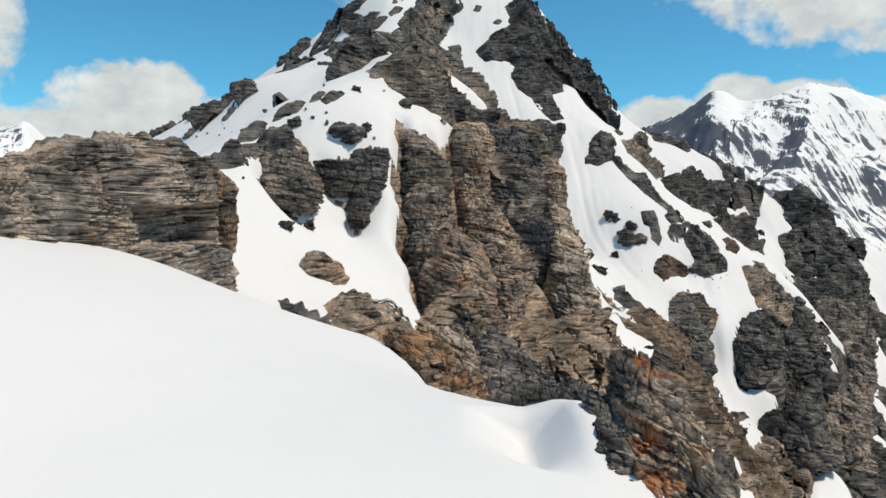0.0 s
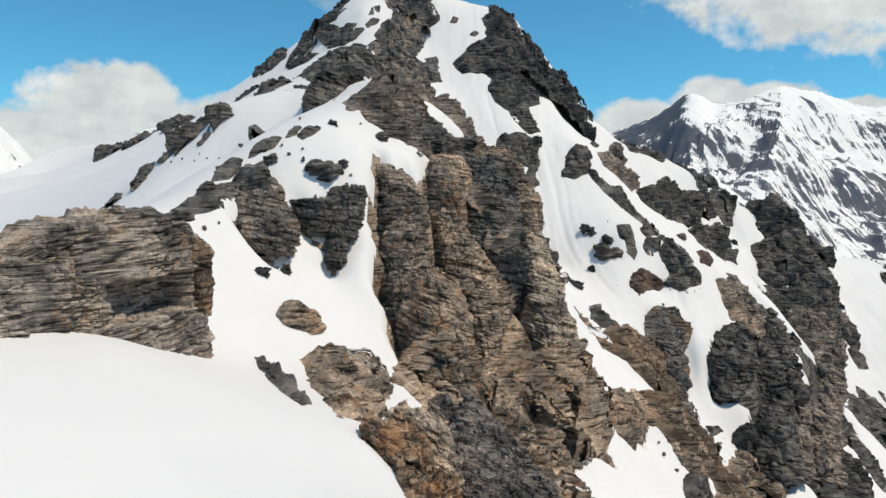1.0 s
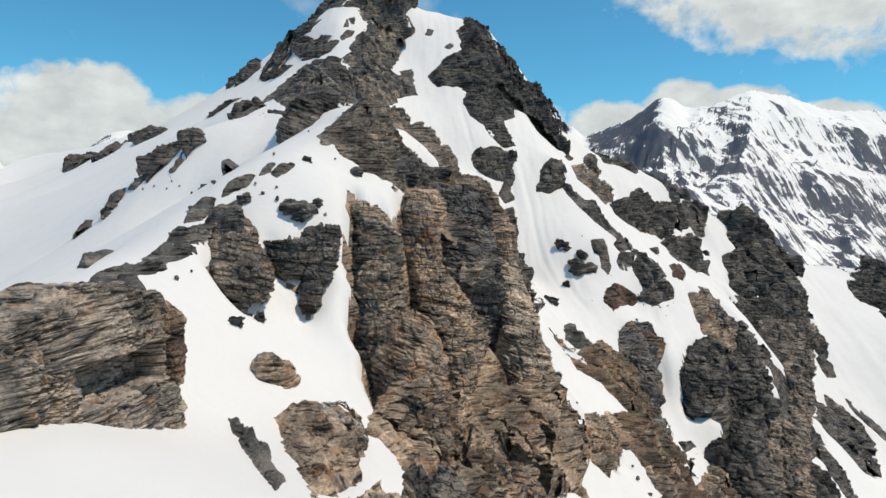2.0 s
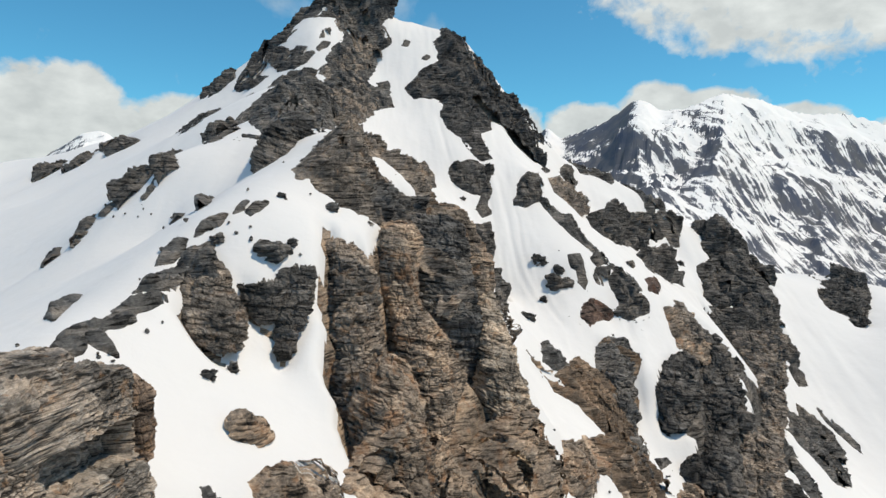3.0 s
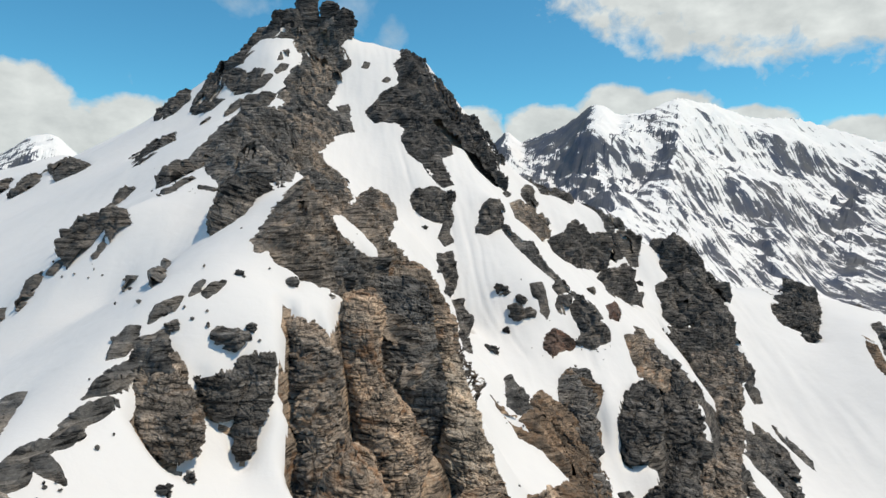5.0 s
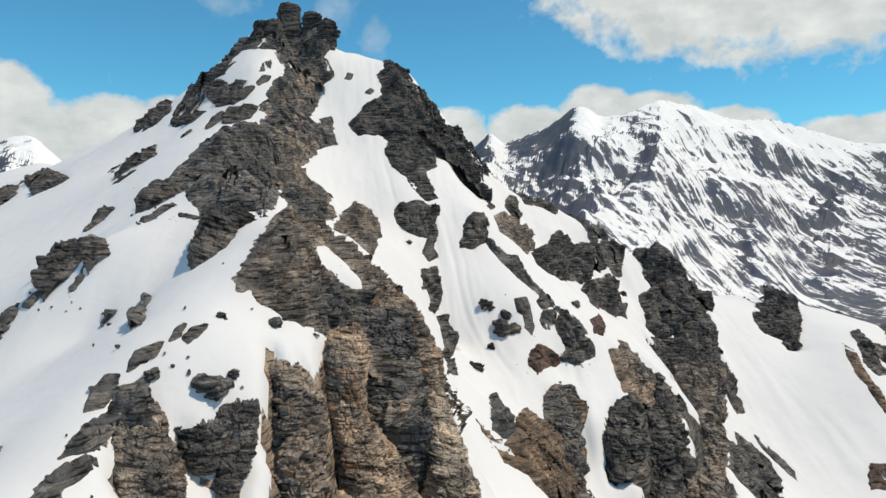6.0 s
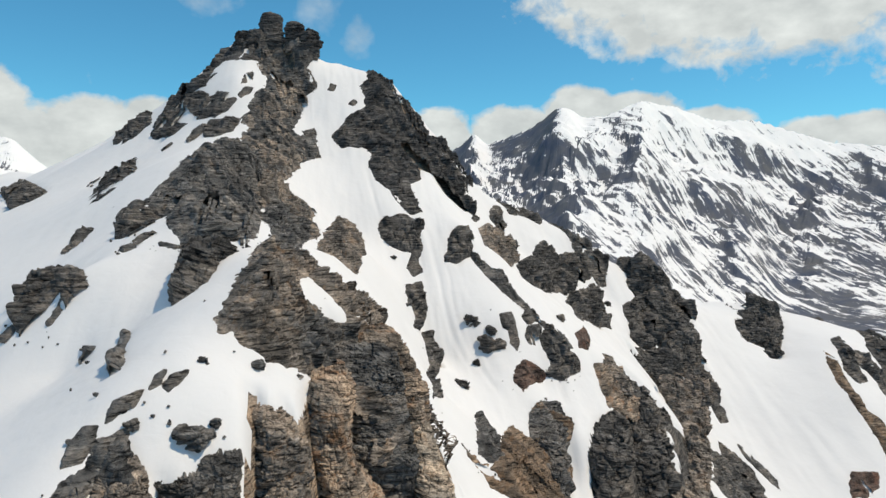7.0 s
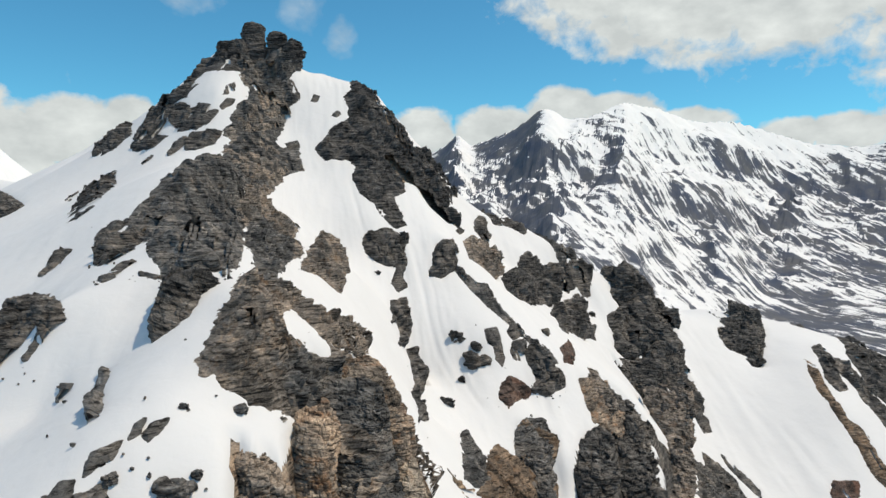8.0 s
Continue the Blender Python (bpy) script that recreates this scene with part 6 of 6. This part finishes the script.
outcrop("rock_slope", "brown rubbly slope beside the snow couloir", "rust", 1, 1.3, 0.25, [(30.8, 110.1), (45.5, 144.8), (47.7, 143.9), (50.1, 143.7), (51.7, 147.3), (54.2, 151.3), (59.1, 152.9), (61.7, 148.5), (60.3, 146.3), (56.9, 142.2), (57.4, 140.5), (56.6, 136.3), (54.2, 129.3), (54.8, 125.7), (56.4, 124.2), (53.4, 116.5), (56.2, 117.4), (61.9, 122.2), (60.0, 114.2), (56.6, 105.2), (39.2, 80.6), (40.7, 86.0), (40.0, 89.0), (37.4, 87.8), (35.8, 88.8), (34.5, 90.9), (32.5, 92.5), (32.2, 96.7), (46.0, 119.7), (38.0, 107.1), (34.5, 107.6)], 225, knobby=0.3, pieces=10)
outcrop("rock_rib", "grey bedded ridge leading to the summit", "umber", 2.5, 2, 0.37, [(-10.9, 235.3), (-11.4, 242.6), (-8.7, 242.7), (-5.3, 244.4), (-8.5, 235.7), (-7.9, 230.8), (-11.3, 223.7), (-15.2, 218.1), (-13.1, 215.0), (-15.8, 208.7), (-11.6, 201.6), (-8.0, 194.3), (-4.7, 189.1), (-2.0, 195.8), (0.9, 205.4), (2.9, 208.3), (3.0, 213.3), (-2.5, 217.6), (-2.0, 222.4), (2.5, 230.0), (4.7, 232.1), (2.7, 235.3), (6.2, 237.1), (6.4, 239.9), (3.5, 241.3), (8.1, 236.2), (5.2, 235.9)], 226, knobby=0.3, pieces=10)
outcrop("cliff", "grey bedded west face of the ridge", "grey", 2.5, 2, 0.26, [(-12.9, 172.0), (-17.6, 171.8), (-20.6, 171.0), (-22.5, 156.9), (-25.2, 151.5), (-27.8, 147.3), (-28.2, 139.8), (-22.5, 127.1), (-18.2, 109.3), (-17.0, 105.1), (-15.2, 100.7), (-13.6, 100.0), (-11.4, 97.0), (-10.2, 98.4), (-7.7, 100.5), (-5.3, 98.3), (-6.2, 105.6), (-7.4, 138.5), (-7.2, 169.3), (-6.8, 172.3), (-8.0, 172.5), (-7.5, 172.9), (-8.9, 172.5)], 227, pieces=10)
outcrop("outcrop", "grey rock step above the cliff", "grey", 2.5, 1.5, 0.24, [(-6.6, 158.6), (-4.0, 158.0), (-1.0, 159.0), (2.8, 160.7), (4.2, 160.6), (3.3, 152.3), (0.3, 136.4), (-1.2, 99.3), (-2.6, 98.1), (-3.3, 106.7), (-4.6, 114.3), (-7.0, 143.0)], 228, pieces=2)
outcrop("outcrop", "small dark rock rib poking through the snow", "dark", 1.2, .7, 0.41, [(-31.5, 215.5), (-30.7, 221.1), (-26.6, 220.7), (-27.0, 215.7), (-30.5, 212.5)], 229, pieces=2)
outcrop("outcrop", "small dark rock rib poking through the snow", "dark", 1.2, .7, 0.42, [(-38.3, 216.2), (-36.8, 221.0), (-35.8, 219.0), (-37.3, 213.9)], 230, pieces=2)
outcrop("outcrop", "small dark rock rib poking through the snow", "dark", 1.2, .7, 0.44, [(-16.5, 228.8), (-15.9, 232.1), (-13.2, 235.2), (-13.1, 231.7), (-15.2, 229.4)], 231, pieces=2)
outcrop("outcrop", "dark rock band crossing the steep western snow", "dark", 1.2, .7, 0.41, [(-26.1, 212.2), (-27.2, 218.5), (-24.6, 219.8), (-20.4, 219.1), (-16.0, 217.8), (-17.9, 212.8), (-23.6, 210.7)], 232, knobby=0.4, gaps=0.12, pieces=2)
outcrop("outcrop", "small dark rocks trailing down the gully", "dark", 1.2, .7, 0.45, [(10.8, 235.5), (12.0, 237.8), (13.7, 237.3), (12.6, 235.2)], 233)
outcrop("outcrop", "small dark rocks trailing down the gully", "dark", 1.2, .7, 0.42, [(2.2, 220.8), (5.8, 223.1), (6.3, 220.5), (3.2, 218.7)], 234, pieces=2)
outcrop("outcrop", "small dark rocks trailing down the gully", "dark", 1.2, .7, 0.40, [(3.9, 213.8), (6.5, 216.4), (7.1, 211.9), (5.1, 210.9)], 235, pieces=2)
outcrop("outcrop", "small dark rocks trailing down the gully", "dark", 1.2, .7, 0.44, [(17.1, 231.1), (19.1, 233.0), (20.9, 232.2), (18.9, 230.8)], 236)
outcrop("outcrop", "small dark rock rib poking through the snow", "dark", 1.2, .7, 0.20, [(-23.2, 107.4), (-22.2, 109.2), (-19.9, 107.7), (-20.3, 106.3)], 237)
outcrop("outcrop", "small dark rock rib poking through the snow", "dark", 1.2, .7, 0.20, [(-24.5, 105.5), (-22.6, 105.7), (-21.9, 104.3), (-23.5, 103.9)], 238)
outcrop("outcrop", "small dark rock rib poking through the snow", "dark", 1.2, .7, 0.19, [(-19.3, 104.6), (-16.1, 102.4), (-16.2, 101.8), (-18.8, 103.4)], 239)
outcrop("outcrop", "small dark rock rib poking through the snow", "dark", 1.2, .7, 0.43, [(-17.7, 225.8), (-15.7, 227.8), (-12.7, 229.0), (-13.1, 227.4), (-16.7, 224.6)], 240, pieces=2)
outcrop("outcrop", "small dark rock rib poking through the snow", "dark", 1.2, .7, 0.43, [(-26.2, 226.7), (-23.0, 226.1), (-20.8, 224.4), (-23.8, 224.6)], 241, pieces=2)


def build_stones(count, seed):
    """Small fallen stones in the snow round the outcrops."""
    rng = np.random.default_rng(seed)
    ico = bmesh.new()
    bmesh.ops.create_icosphere(ico, subdivisions=1, radius=1)
    ball = np.array([v.co[:] for v in ico.verts])
    tris = np.array([[v.index for v in f.verts] for f in ico.faces])
    ico.free()
    rims = np.concatenate([r for r in RIMS if r[:, 1].max() < 175 and r[:, 1].min() > 44])
    verts, faces = [], []
    for n in range(count):
        x, y, _ = rims[rng.integers(len(rims))]
        far = rng.exponential(1.6) + 0.3
        turn = rng.uniform(0, 6.28)
        x, y = x + far * math.cos(turn), y + far * math.sin(turn) - 0.8
        size = rng.uniform(0.10, 0.26) * rng.uniform(0.6, 1.7)
        shape = ball * (1 + rng.uniform(-0.25, 0.25, (len(ball), 1))) * rng.uniform(0.6, 1.2, 3) * size
        z = float(land(np.array([x]), np.array([y]))[0])
        faces.append(tris + n * len(ball))
        verts.append(shape + np.array([x, y, z + 0.2 * size]))
    me = bpy.data.meshes.new("stones")
    me.from_pydata(np.concatenate(verts).tolist(), [], np.concatenate(faces).tolist())
    me.materials.append(ROCK["grey"])
    tagged(new("stones", me), "small grey stones scattered in the snow", "stones", kind="stuff")


build_stones(260, 17)
build_snow()
